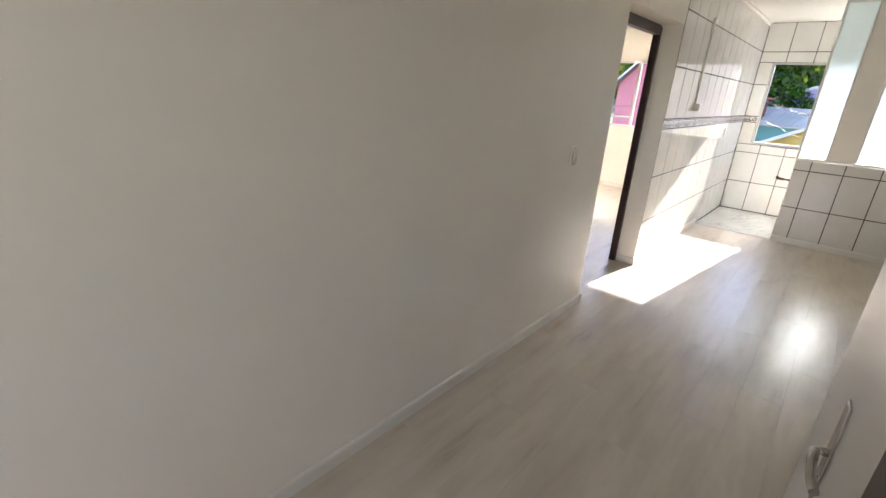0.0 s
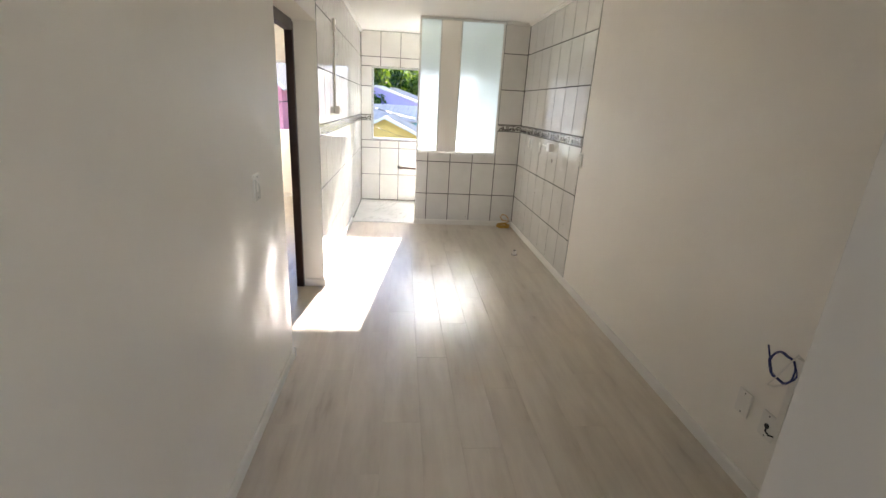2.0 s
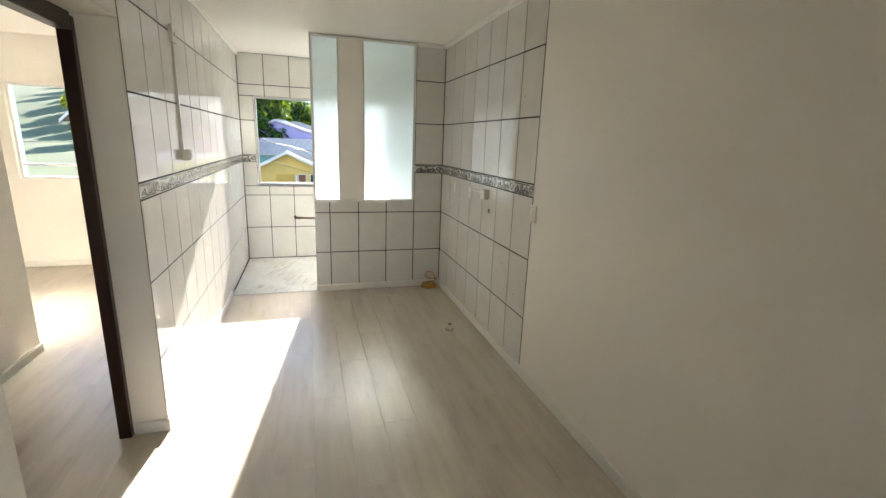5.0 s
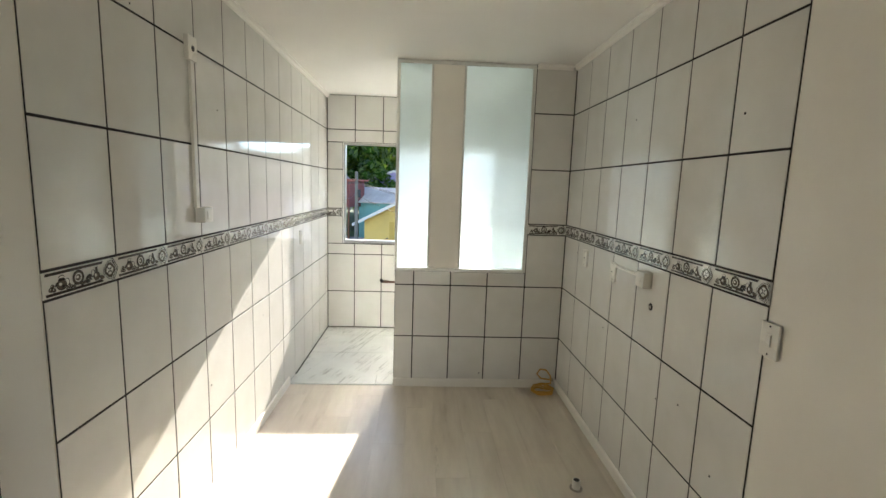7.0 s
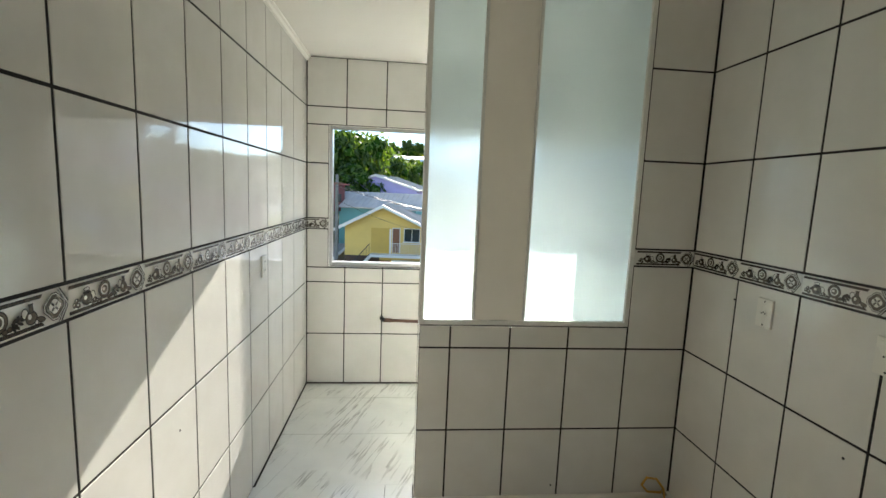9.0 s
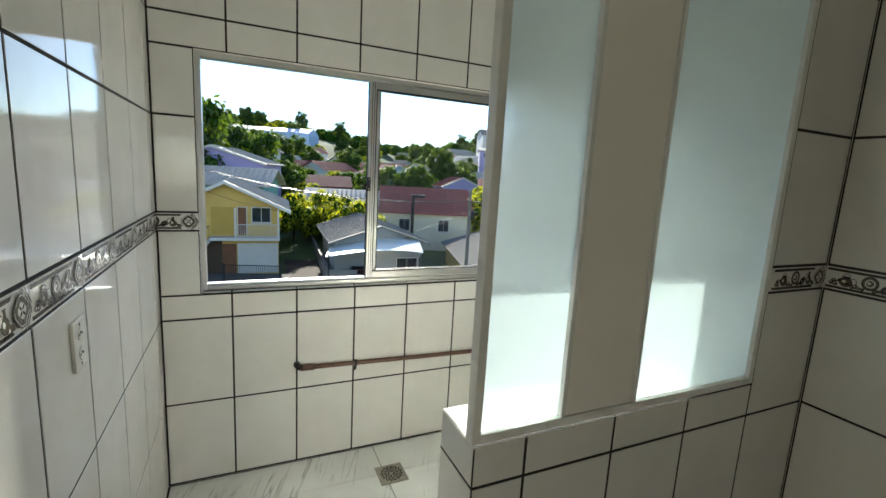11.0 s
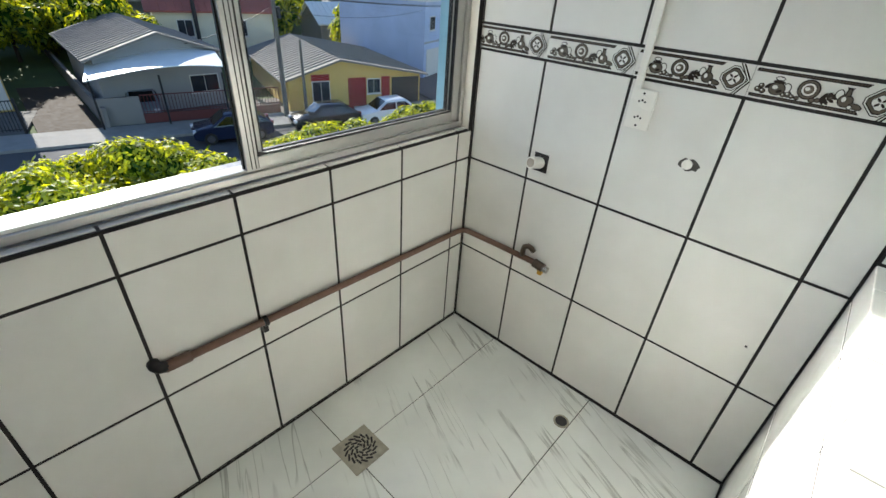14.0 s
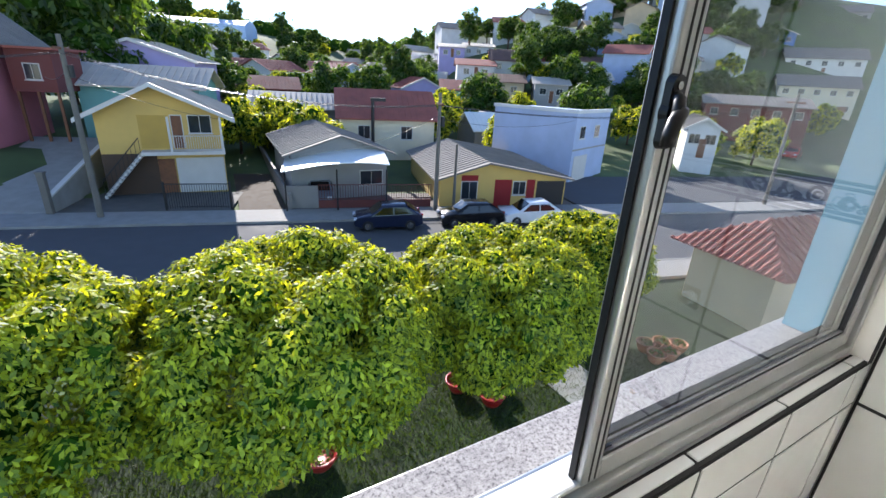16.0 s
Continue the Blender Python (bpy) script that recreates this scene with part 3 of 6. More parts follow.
# ---- houses ----
def opening(parent, x0, x1, z0, z1, y=0.0, kind="window"):
    """A window or door with frame and panes on a front wall at y."""
    w = part(kind, boxes(((x0, y - 0.03, z0), (x1, y + 0.05, z1))), M_TRIM, parent)
    fr = 0.06
    if kind == "window":
        xm = (x0 + x1) / 2
        for a, b in ((x0 + fr, xm - fr / 3), (xm + fr / 3, x1 - fr)):
            part("pane", boxes(((a, y - 0.045, z0 + fr), (b, y - 0.031, z1 - fr))), M_HGLASS, w)
        part("sill", boxes(((x0 - 0.06, y - 0.10, z0 - 0.06), (x1 + 0.06, y + 0.04, z0 - 0.001))), M_TRIM, w)
    else:
        part("leaf", boxes(((x0 + fr, y - 0.05, z0), (x1 - fr, y - 0.031, z1 - fr))), M_BROWN, w)
    return w


def gable_house(name, label, at, turn, width, depth, height, rise, paint, roof, apex=0.5, over=0.6, openings=(), ridge="y", foot=1.2, trim=True, group=""):
    """A house with a pitched roof. ridge y: the gable faces the street; ridge x: the eaves do."""
    h = thing(name, label, "house", at, turn, group)
    bm = bmesh.new()
    x0, x1, y0, y1 = -width / 2, width / 2, 0.0, depth
    ax = x0 + apex * width
    if ridge == "y":
        pr = [(x0, -foot), (x1, -foot), (x1, height), (ax, height + rise), (x0, height)]
        rings = [[bm.verts.new((x, y, z)) for x, z in pr] for y in (y0, y1)]
    else:
        ay = y0 + apex * depth
        pr = [(y0, -foot), (y1, -foot), (y1, height), (ay, height + rise), (y0, height)]
        rings = [[bm.verts.new((x, y, z)) for y, z in pr] for x in (x0, x1)]
    for i in range(5):
        bm.faces.new((rings[0][i], rings[0][(i + 1) % 5], rings[1][(i + 1) % 5], rings[1][i]))
    bm.faces.new(rings[0])
    bm.faces.new(rings[1])
    part("wall", bm, PAINTS[paint], h)
    th = 0.12
    for side in (0, 1):
        bm = bmesh.new()
        if ridge == "y":
            ex = x0 if side == 0 else x1
            sgn = -1 if side == 0 else 1
            run = abs(ax - ex)
            ox, oz = ex + sgn * over, height - rise * over / run
            quad = [(ox, y0 - over, oz), (ax, y0 - over, height + rise), (ax, y1 + over, height + rise), (ox, y1 + over, oz)]
        else:
            ey = y0 if side == 0 else y1
            sgn = -1 if side == 0 else 1
            run = abs(ay - ey)
            oy, oz = ey + sgn * over, height - rise * over / run
            quad = [(x0 - over, oy, oz), (x0 - over, ay, height + rise), (x1 + over, ay, height + rise), (x1 + over, oy, oz)]
        low = [bm.verts.new(Vector(p) + Vector((0, 0, 0.02))) for p in quad]
        top = [bm.verts.new(Vector(p) + Vector((0, 0, 0.02 + th))) for p in quad]
        bm.faces.new(low)
        bm.faces.new(top)
        for i in range(4):
            bm.faces.new((low[i], low[(i + 1) % 4], top[(i + 1) % 4], top[i]))
        slope = part("roof", bm, roof, h)
        # raised ribs down the slope
        a, b = Vector(quad[0]), Vector(quad[1])
        along = Vector(quad[3]) - a
        cnt = int(along.length / 0.55)
        rb = bmesh.new()
        for k in range(1, cnt):
            off = along * (k / cnt) + Vector((0, 0, 0.02 + th + 0.02))
            rod(rb, a + off, b + off, 0.035, 5)
        part("rib", rb, roof, slope)
    if trim and ridge == "y":
        for sgn, ex in ((-1, x0), (1, x1)):
            run = abs(ax - ex)
            bm = bmesh.new()
            e = Vector((ex + sgn * over, y0 - over - 0.03, height - rise * over / run))
            t = Vector((ax, y0 - over - 0.03, height + rise))
            vv = [bm.verts.new(p) for p in (e + Vector((0, 0, -0.10)), t + Vector((0, 0, -0.10)), t + Vector((0, 0, 0.16)), e + Vector((0, 0, 0.16)))]
            ww = [bm.verts.new(p.co + Vector((0, 0.028, 0))) for p in vv]
            bm.faces.new(vv)
            bm.faces.new(ww)
            for i in range(4):
                bm.faces.new((vv[i], vv[(i + 1) % 4], ww[(i + 1) % 4], ww[i]))
            part("bargeboard", bm, M_TRIM, h)
    for o in openings:
        opening(h, *o)
    return h


def railing(parent, a, b, h, n, mat, name="railing"):
    a, b = Vector(a), Vector(b)
    bm = bmesh.new()
    rod(bm, a + Vector((0, 0, h)), b + Vector((0, 0, h)), 0.03, 6)
    rod(bm, a + Vector((0, 0, 0.1)), b + Vector((0, 0, 0.1)), 0.02, 6)
    for k in range(n + 1):
        p = a.lerp(b, k / n)
        rod(bm, p, p + Vector((0, 0, h)), 0.016, 5)
    return part(name, bm, mat, parent)


# yellow house with outside stair, balcony and white garage door
yh = gable_house("yellow_house", "two-storey yellow house with white garage and outside stair", street(-2.7, 7.2, GZ), TURN + 12, 7.0, 10, 5.35, 1.7, "yellow", M_ROOFPALE, 0.47, 0.9,
    [(1.55, 2.95, 4.05, 5.25), (0.55, 1.25, 3.1, 5.25, 0.0, "door")])
part("recess", boxes(((-1.25, -0.02, 3.1), (0.45, 0.02, 5.2))), painted("ochre_recess", srgb(0.72, 0.58, 0.28), 0.8), yh)
part("balcony_slab", boxes(((-1.25, -1.0, 2.78), (3.6, -0.001, 3.0))), M_TRIM, yh)
railing(yh, (0.55, -0.95, 3.0), (3.55, -0.95, 3.0), 1.0, 22, M_TRIM, "balcony_rail")
part("garage_door", boxes(((0.55, -0.06, 0.1), (3.45, -0.005, 2.45))), M_TRIM, yh, "white roller garage door")
part("brown_door", boxes(((-0.5, -0.06, 0.1), (0.45, -0.005, 2.4))), M_BROWN, yh)
# brown overlay whose dark colour paints in the shadow below the stair
part("lower_wall", boxes(((-3.52, -0.03, 0), (-0.51, -0.004, 2.77))), painted("brown_stair_shade", srgb(0.30, 0.23, 0.18), 0.85, 0.15), yh, "brown lower wall, darkened for the shade under the stair")
part("column", boxes(((3.42, -1.0, 3.001), (3.55, -0.87, 5.2))), M_TRIM, yh)
part("column", boxes(((0.42, -1.0, 3.001), (0.55, -0.87, 5.2))), M_TRIM, yh)
stair = part("stair", boxes(((-3.6, -0.98, 0.0), (-3.45, -0.04, 0.11))), M_TRIM, yh)
for k in range(13):
    part("step", boxes(((-3.6 + 0.18 * k, -1.0, 0.1 + 0.207 * k), (-3.6 + 0.18 * (k + 1), -0.02, 0.31 + 0.207 * k))), M_TRIM, stair)
railing(yh, (-3.5, -1.0, 0.35), (-1.25, -1.0, 2.95), 0.95, 9, M_IRON, "stair_rail")
gate = thing("metal_gate", "black barred metal gate before the yellow house", "gate", street(-1.7, 2.75, GZ + 0.13), TURN)
for x in (-0.06, 3.55):
    part("post", soft_box((x, -0.06, -0.05), (x + 0.12, 0.06, 1.7), 0.01), M_IRON, gate)
railing(gate, (0.06, 0, 0.08), (3.55, 0, 0.08), 1.5, 26, M_IRON)
wall_l = thing("garden_wall", "low dark concrete garden wall along the driveway", "wall", (5.75, 29.3, GZ), -4)
part("wall", soft_box((0, 0, 0), (0.2, 24, 1.15), 0.02), PAINTS["concrete"], wall_l)

gh = gable_house("grey_house", "low grey house with grey sheet roof and white awning", (9.75, 31.2, GZ), -4, 6.6, 10, 3.25, 1.1, "grey", M_ROOFGREY, 0.5, 0.55, [(1.3, 3.0, 0.95, 2.0)], trim=False)
SHIFT = pose(9.75, 31.2, GZ, 0, 0, -4).inverted() @ pose(*street(7.4, 6.2, GZ), 0, 0, TURN)
bm = bmesh.new()
for k in range(12):
    a0, a1 = k / 12, (k + 1) / 12
    za, zb = 2.55 + 0.6 * math.sin(a0 * 2.2), 2.55 + 0.6 * math.sin(a1 * 2.2)
    vs = [bm.verts.new(p) for p in ((-2.4 + 6.6 * a0, -4.2, za), (-2.4 + 6.6 * a1, -4.2, zb), (-2.4 + 6.6 * a1, -0.2, zb + 0.35), (-2.4 + 6.6 * a0, -0.2, za + 0.35))]
    ws = [bm.verts.new(v.co + Vector((0, 0, 0.05))) for v in vs]
    bm.faces.new(vs)
    bm.faces.new(ws)
    for i in range(4):
        bm.faces.new((vs[i], vs[(i + 1) % 4], ws[(i + 1) % 4], ws[i]))
bmesh.ops.remove_doubles(bm, verts=list(bm.verts), dist=0.001)
bm.transform(SHIFT)
part("awning", bm, M_ROOFWHITE, gh, "white curved sheet awning")
for x in (-2.2, 0.9, 4.0):
    bm = bmesh.new()
    rod(bm, (x, -4.1, 0), (x, -4.1, 2.75), 0.05, 8)
    bm.transform(SHIFT)
    part("awning_post", bm, M_IRON, gh)
fence = thing("street_fence", "rendered street wall with dark red railings", "fence", street(5.1, 2.75, GZ + 0.05), TURN)
part("wall", soft_box((0, 0, 0), (2.0, 0.18, 1.5), 0.02), PAINTS["concrete"], fence)
part("plinth", soft_box((2.0, 0.02, 0), (9.4, 0.16, 0.55), 0.02), PAINTS["brick"], fence)
railing(fence, (2.05, 0.09, 0.55), (9.4, 0.09, 0.55), 1.0, 44, PAINTS["brick"])
yl = gable_house("yellow_bungalow", "low yellow and red bungalow with dark sheet roof", street(19.8, 2.75, GZ - 0.15), TURN, 9.4, 11.5, 2.15, 1.05, "yellow", M_ROOFGREY, 0.36, 0.45,
    [(-3.2, -2.0, 0.7, 2.0), (0.6, 1.6, 1.0, 2.0)], trim=False)
part("red_panel", boxes(((-0.75, -0.02, 0.1), (0.53, -0.001, 2.1))), PAINTS["red"], yl)
part("red_panel", boxes(((1.67, -0.02, 0.1), (2.3, -0.001, 2.1))), PAINTS["red"], yl)
part("red_panel", boxes(((-3.2, -0.02, 2.01), (-2.0, -0.001, 2.4))), PAINTS["red"], yl)
# flat black panel stands for the shade inside the carport
part("carport_shade", boxes(((2.45, -0.02, 0.1), (4.6, -0.001, 2.0))), M_IRON, yl)
rr = gable_house("red_roof_house", "cream house under a red clay tile roof", street(13.6, 19, GZ + 0.8), TURN, 9.2, 8, 3.7, 2.3, "cream", M_ROOFRED, 0.5, 0.5, [(-3.0, -1.8, 1.6, 2.9), (1.2, 2.4, 1.6, 2.9)], "x")
bm = bmesh.new()
rod(bm, (-1.6, -0.6, 0.5), (-1.6, -0.6, 5.2), 0.16, 8)
box(bm, (-1.8, -0.8, 5.2), (-0.4, -0.4, 5.5))
part("flue", bm, M_IRON, rr)
bh = thing("lavender_building", "two-storey lavender-grey flat-roofed building with garage", "building", street(28.6, 9.6, GZ), TURN + 36)
part("wall", soft_box((0, 0, -0.5), (7.5, 8.5, 6.1), 0.02), PAINTS["lavender"], bh)
part("parapet", boxes(((-0.1, -0.1, 6.1), (7.6, 0.15, 6.4)), ((-0.1, 0.15, 6.1), (0.15, 8.6, 6.4))), PAINTS["white"], bh)
opening(bh, 1.0, 2.1, 3.9, 5.0)
opening(bh, 4.2, 5.3, 3.9, 5.0)
part("garage_door", boxes(((0.5, -0.06, 0), (3.3, -0.005, 2.4))), M_TRIM, bh)
part("band", boxes(((-0.03, -0.03, 2.9), (7.5, -0.001, 3.05))), PAINTS["grey"], bh)
pk = gable_house("pink_house", "tall pink house with white bargeboards", street(-18.0, 9, GZ + 2.2), TURN, 7.8, 9, 7.4, 3.2, "pink", M_ROOFGREY, 0.5, 0.8, [(0.9, 2.0, 4.8, 6.0), (2.6, 3.2, 4.6, 5.9), (1.0, 2.2, 1.2, 2.4)], foot=3)
part("porch_roof", boxes(((0.5, -2.6, 2.9), (4.6, -0.01, 3.05))), M_ROOFWHITE, pk)
rb = thing("red_annexe", "dark red timber annexe on posts", "annexe", street(-13.0, 13, GZ + 1.2), TURN)
part("wall", boxes(((-0.4, 0, 4.8), (2.3, 4, 7.6))), PAINTS["brick"], rb)
part("roof", boxes(((-0.7, -0.4, 7.6), (2.7, 4.3, 7.75))), M_ROOFRED, rb)
for x in (-0.2, 1.0, 2.2):
    part("post", boxes(((x - 0.08, 0.02, -0.2), (x + 0.08, 0.18, 4.8))), M_BROWN, rb)
opening(rb, 0.5, 1.5, 5.6, 6.7)
gable_house("purple_house", "long purple gabled house behind the yellow house", street(-9.2, 24, GZ + 1.0), TURN, 9.8, 9, 7.6, 1.6, "purple", M_ROOFPALE, 0.46, 0.4, [(0.9, 1.7, 6.2, 6.9)])
gable_house("teal_house", "teal house under a pale ribbed roof", street(-6.6, 16.0, GZ + 0.6), TURN, 8.6, 6.0, 6.1, 1.3, "teal", M_ROOFPALE, 0.5, 0.7, [], "x")
gable_house("white_roof_house", "low house under a pale sheet roof", street(4.6, 27, GZ + 1.0), TURN, 9.5, 7, 3.6, 1.3, "concrete", M_ROOFPALE, 0.45, 0.6, [(-1.5, -0.3, 1.4, 2.5)], "x")
for u, v, wd, dp, hh, pt, rf, rg in ((23, 50, 7, 7, 4.2, "purple", M_ROOFRED, "y"), (-1, 50, 9, 8, 3.2, "brick", M_ROOFRED, "x"), (27, 24, 6, 5, 2.4, "concrete", M_ROOFWHITE, "x"),
                                     (33, 30, 5, 4, 2.6, "concrete", M_ROOFPALE, "x")):
    gable_house("neighbour_house", f"small {pt} house with a pitched roof among trees", street(u, v, land(u, v)), TURN + 8, wd, dp, hh, 1.6, pt, rf, 0.5, 0.4, [(-1.8, -0.8, 1.2, 2.3), (0.6, 1.6, 1.2, 2.3)], rg)
def slope_house(u, v, z, wd, hh, rise, pt, rf, rg, label):
    """A house on the slope, turned half towards the valley, with two rows of windows where it is tall."""
    az = math.degrees(math.atan2(8 - u, 26 + v))
    wd *= max(0.55, math.cos(radians(az)))
    n = max(2, int(wd / 2.6))
    tops = [(hh - 1.7, hh - 0.65)] if hh < 4.2 else [(hh - 1.7, hh - 0.65), (0.8, 1.9)]
    op = []
    for lo, hi in tops:
        for k in range(n):
            x = -wd / 2 + wd * (k + 0.5) / n
            op.append((x - 0.55, x + 0.55, max(0.3, lo), hi))
    op.append((-0.3, 0.5, -0.1, min(1.9, hh - 0.2), 0.0, "door") if hh < 4.2 else (wd * 0.30, wd * 0.42, -0.1, 1.9, 0.0, "door"))
    gable_house("slope_house", label, street(u, v, z), TURN + az * 0.75, wd, 8, hh, rise, pt, rf, 0.5, 0.5, op[:-1] if n == 3 and hh < 4.2 else op, rg, 5.0)


HILL = [
    (46.1, 14, -4.9, 4.2, 3.0, 0.9, "white", M_ROOFGREY, "y", "small white gabled house at the edge of the lot"),
    (71.8, 32, -3.2, 21, 3.3, 1.2, "brick", M_ROOFGREY, "x", "long dark red bungalow on the slope"),
    (105.6, 50, -1.6, 22, 5.5, 2.1, "cream", M_ROOFGREY, "x", "two-storey cream house on the slope"),
    (120.4, 62, 6.4, 25, 4.0, 2.3, "white", M_ROOFGREY, "x", "broad white house under a grey roof"),
    (118.1, 77, 13.6, 18, 2.8, 2.2, "blue", M_ROOFGREY, "y", "deep blue gabled house high on the slope"),
    (154.0, 88, 22.1, 22, 3.2, 2.3, "grey", M_ROOFGREY, "x", "grey house near the hilltop"),
    (63.5, 95, 11.8, 11.8, 3.6, 2.0, "white", M_ROOFPALE, "y", "white gabled house on the hilltop"),
    (75.7, 80, 7.6, 13, 4.6, 2.0, "lavender", M_ROOFPALE, "y", "pale blue gabled house on the hilltop"),
    (57.5, 80, 6.6, 9.3, 2.8, 1.6, "pink", M_ROOFGREY, "x", "faded pink house below the hilltop"),
    (43.9, 63, 3.1, 10.1, 2.4, 2.0, "white", M_ROOFBROWN, "x", "white house under a brown tiled roof"),
    (35.6, 62, 2.0, 7.5, 2.2, 1.1, "white", M_ROOFRED, "x", "low white house under a red roof"),
    (50.0, 60, 1.8, 9.0, 2.4, 1.3, "lavender", M_ROOFPALE, "x", "lavender house under a pale roof"),
    (61.5, 62, 3.5, 8.6, 2.7, 1.0, "white", M_ROOFBROWN, "x", "white house under a flat brown roof"),
    (29.9, 50, -3.9, 7.4, 3.8, 1.4, "teal", M_ROOFRED, "x", "pale teal house under a red roof"),
    (37.4, 51, -1.7, 7.6, 3.2, 1.2, "sand", M_ROOFBROWN, "x", "sand-coloured house under a brown roof"),
    (44.0, 46, -1.4, 6.1, 2.9, 1.0, "grey", M_ROOFPALE, "x", "grey house with a pale roof"),
    (55.0, 52, 0.2, 7.6, 2.6, 1.2, "cream", M_ROOFPALE, "x", "cream house between the trees"),
    (28.7, 28, -4.6, 4.6, 1.6, 0.6, "concrete", M_ROOFPALE, "x", "low shed under a pale sheet roof"),
    (37.9, 90, 6.6, 6.5, 2.2, 0.9, "purple", M_ROOFPALE, "x", "far purple house on the rise"),
    (46.4, 95, 7.3, 8.3, 2.4, 0.9, "white", M_ROOFPALE, "x", "far white house on the rise"),
    (84.0, 66, 3.6, 12, 4.4, 1.6, "cream", M_ROOFGREY, "x", "cream house among trees on the slope"),
    (88.0, 92, 12.0, 12, 4.0, 1.8, "white", M_ROOFPALE, "y", "white house near the hilltop")]
for row in HILL:
    slope_house(*row)
shed = thing("long_factory_hall", "long pale blue factory hall on the far rise", "building", street(-58, 150, land(-50, 150) - 1.0), TURN - 4)
bm = bmesh.new()
rings = []
for x in (0, 40):
    rings.append([bm.verts.new((x, y, z)) for y, z in [(0, -6), (0, 3.5)] + [(18 * k / 8, 3.5 + 2.0 * math.sin(math.pi * k / 8)) for k in range(1, 8)] + [(18, 3.5), (18, -6)]])
for k in range(len(rings[0])):
    j = (k + 1) % len(rings[0])
    bm.faces.new((rings[0][k], rings[0][j], rings[1][j], rings[1][k]))
bm.faces.new(rings[0])
bm.faces.new(rings[1])
part("hall", bm, painted("pale_blue_metal", srgb(0.62, 0.72, 0.84), 0.5, 0.06, 10, 0.1, 0.2), shed)

# the hillside town: a few house kinds, repeated
rng = random.Random(7)
kinds = []
for pt, rf, wd, hh in (("white", M_ROOFRED, 9, 5.5), ("cream", M_ROOFPALE, 10, 4.5), ("sand", M_ROOFGREY, 9, 3.6), ("white", M_ROOFGREY, 8, 6.2), ("grey", M_ROOFPALE, 11, 5.0), ("lavender", M_ROOFRED, 8, 5.6)):
    kinds.append(gable_house("hillside_house", f"distant {pt} hillside house with pitched roof", street(60 + 14 * len(kinds), 110 + 5 * len(kinds), land(60 + 14 * len(kinds), 110 + 5 * len(kinds))), TURN + rng.uniform(-40, 40), wd, 8, hh, 1.7, pt, rf,
                             0.5, 0.5, [(-3, -1.8, 1.0, 2.2), (-0.6, 0.6, 1.0, 2.2), (1.8, 3, 1.0, 2.2)], rng.choice("xy"), 3.0, group="hillside houses"))
spots = [(60 + 14 * k, 110 + 5 * k) for k in range(6)] + [(row[0], row[1]) for row in HILL]
tries = 0
while len(spots) < 150 and tries < 4000:
    tries += 1
    v = rng.uniform(46, 190)
    u = rng.uniform(-0.75 * v - 4, 1.25 * v + 20)
    if any((u - a) ** 2 + (v - b) ** 2 < (7.5 + 0.02 * v) ** 2 for a, b in spots) or (u < 36 and v < 64) or (u > 20 and v < 58) or (u > 30 and v < 104 and rng.random() < 0.6) or (-75 < u < 15 and v > 128):
        continue
    spots.append((u, v))
    copy_thing(rng.choice(kinds), Matrix.Translation(street(u, v, land(u, v))) @ pose(0, 0, 0, 0, 0, TURN + rng.uniform(-50, 50)))

# ---- trees ----
M_LEAF = leaf_mat("fresh_green_leaves", srgb(0.21, 0.31, 0.06), srgb(0.68, 0.69, 0.17))
M_LEAFDARK = leaf_mat("dark_green_leaves", srgb(0.13, 0.21, 0.09), srgb(0.31, 0.40, 0.17))
M_BARK = painted("grey_brown_bark", srgb(0.36, 0.30, 0.25), 0.95, 0.3, 30, 0.6, 8)
# dark green of the solid crown cores, standing for shade between leaves
M_SHADE = painted("shaded_inner_foliage", srgb(0.17, 0.27, 0.08), 0.95, 0.3, 6, 0.5, 3)
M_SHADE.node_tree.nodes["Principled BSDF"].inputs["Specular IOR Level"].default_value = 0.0


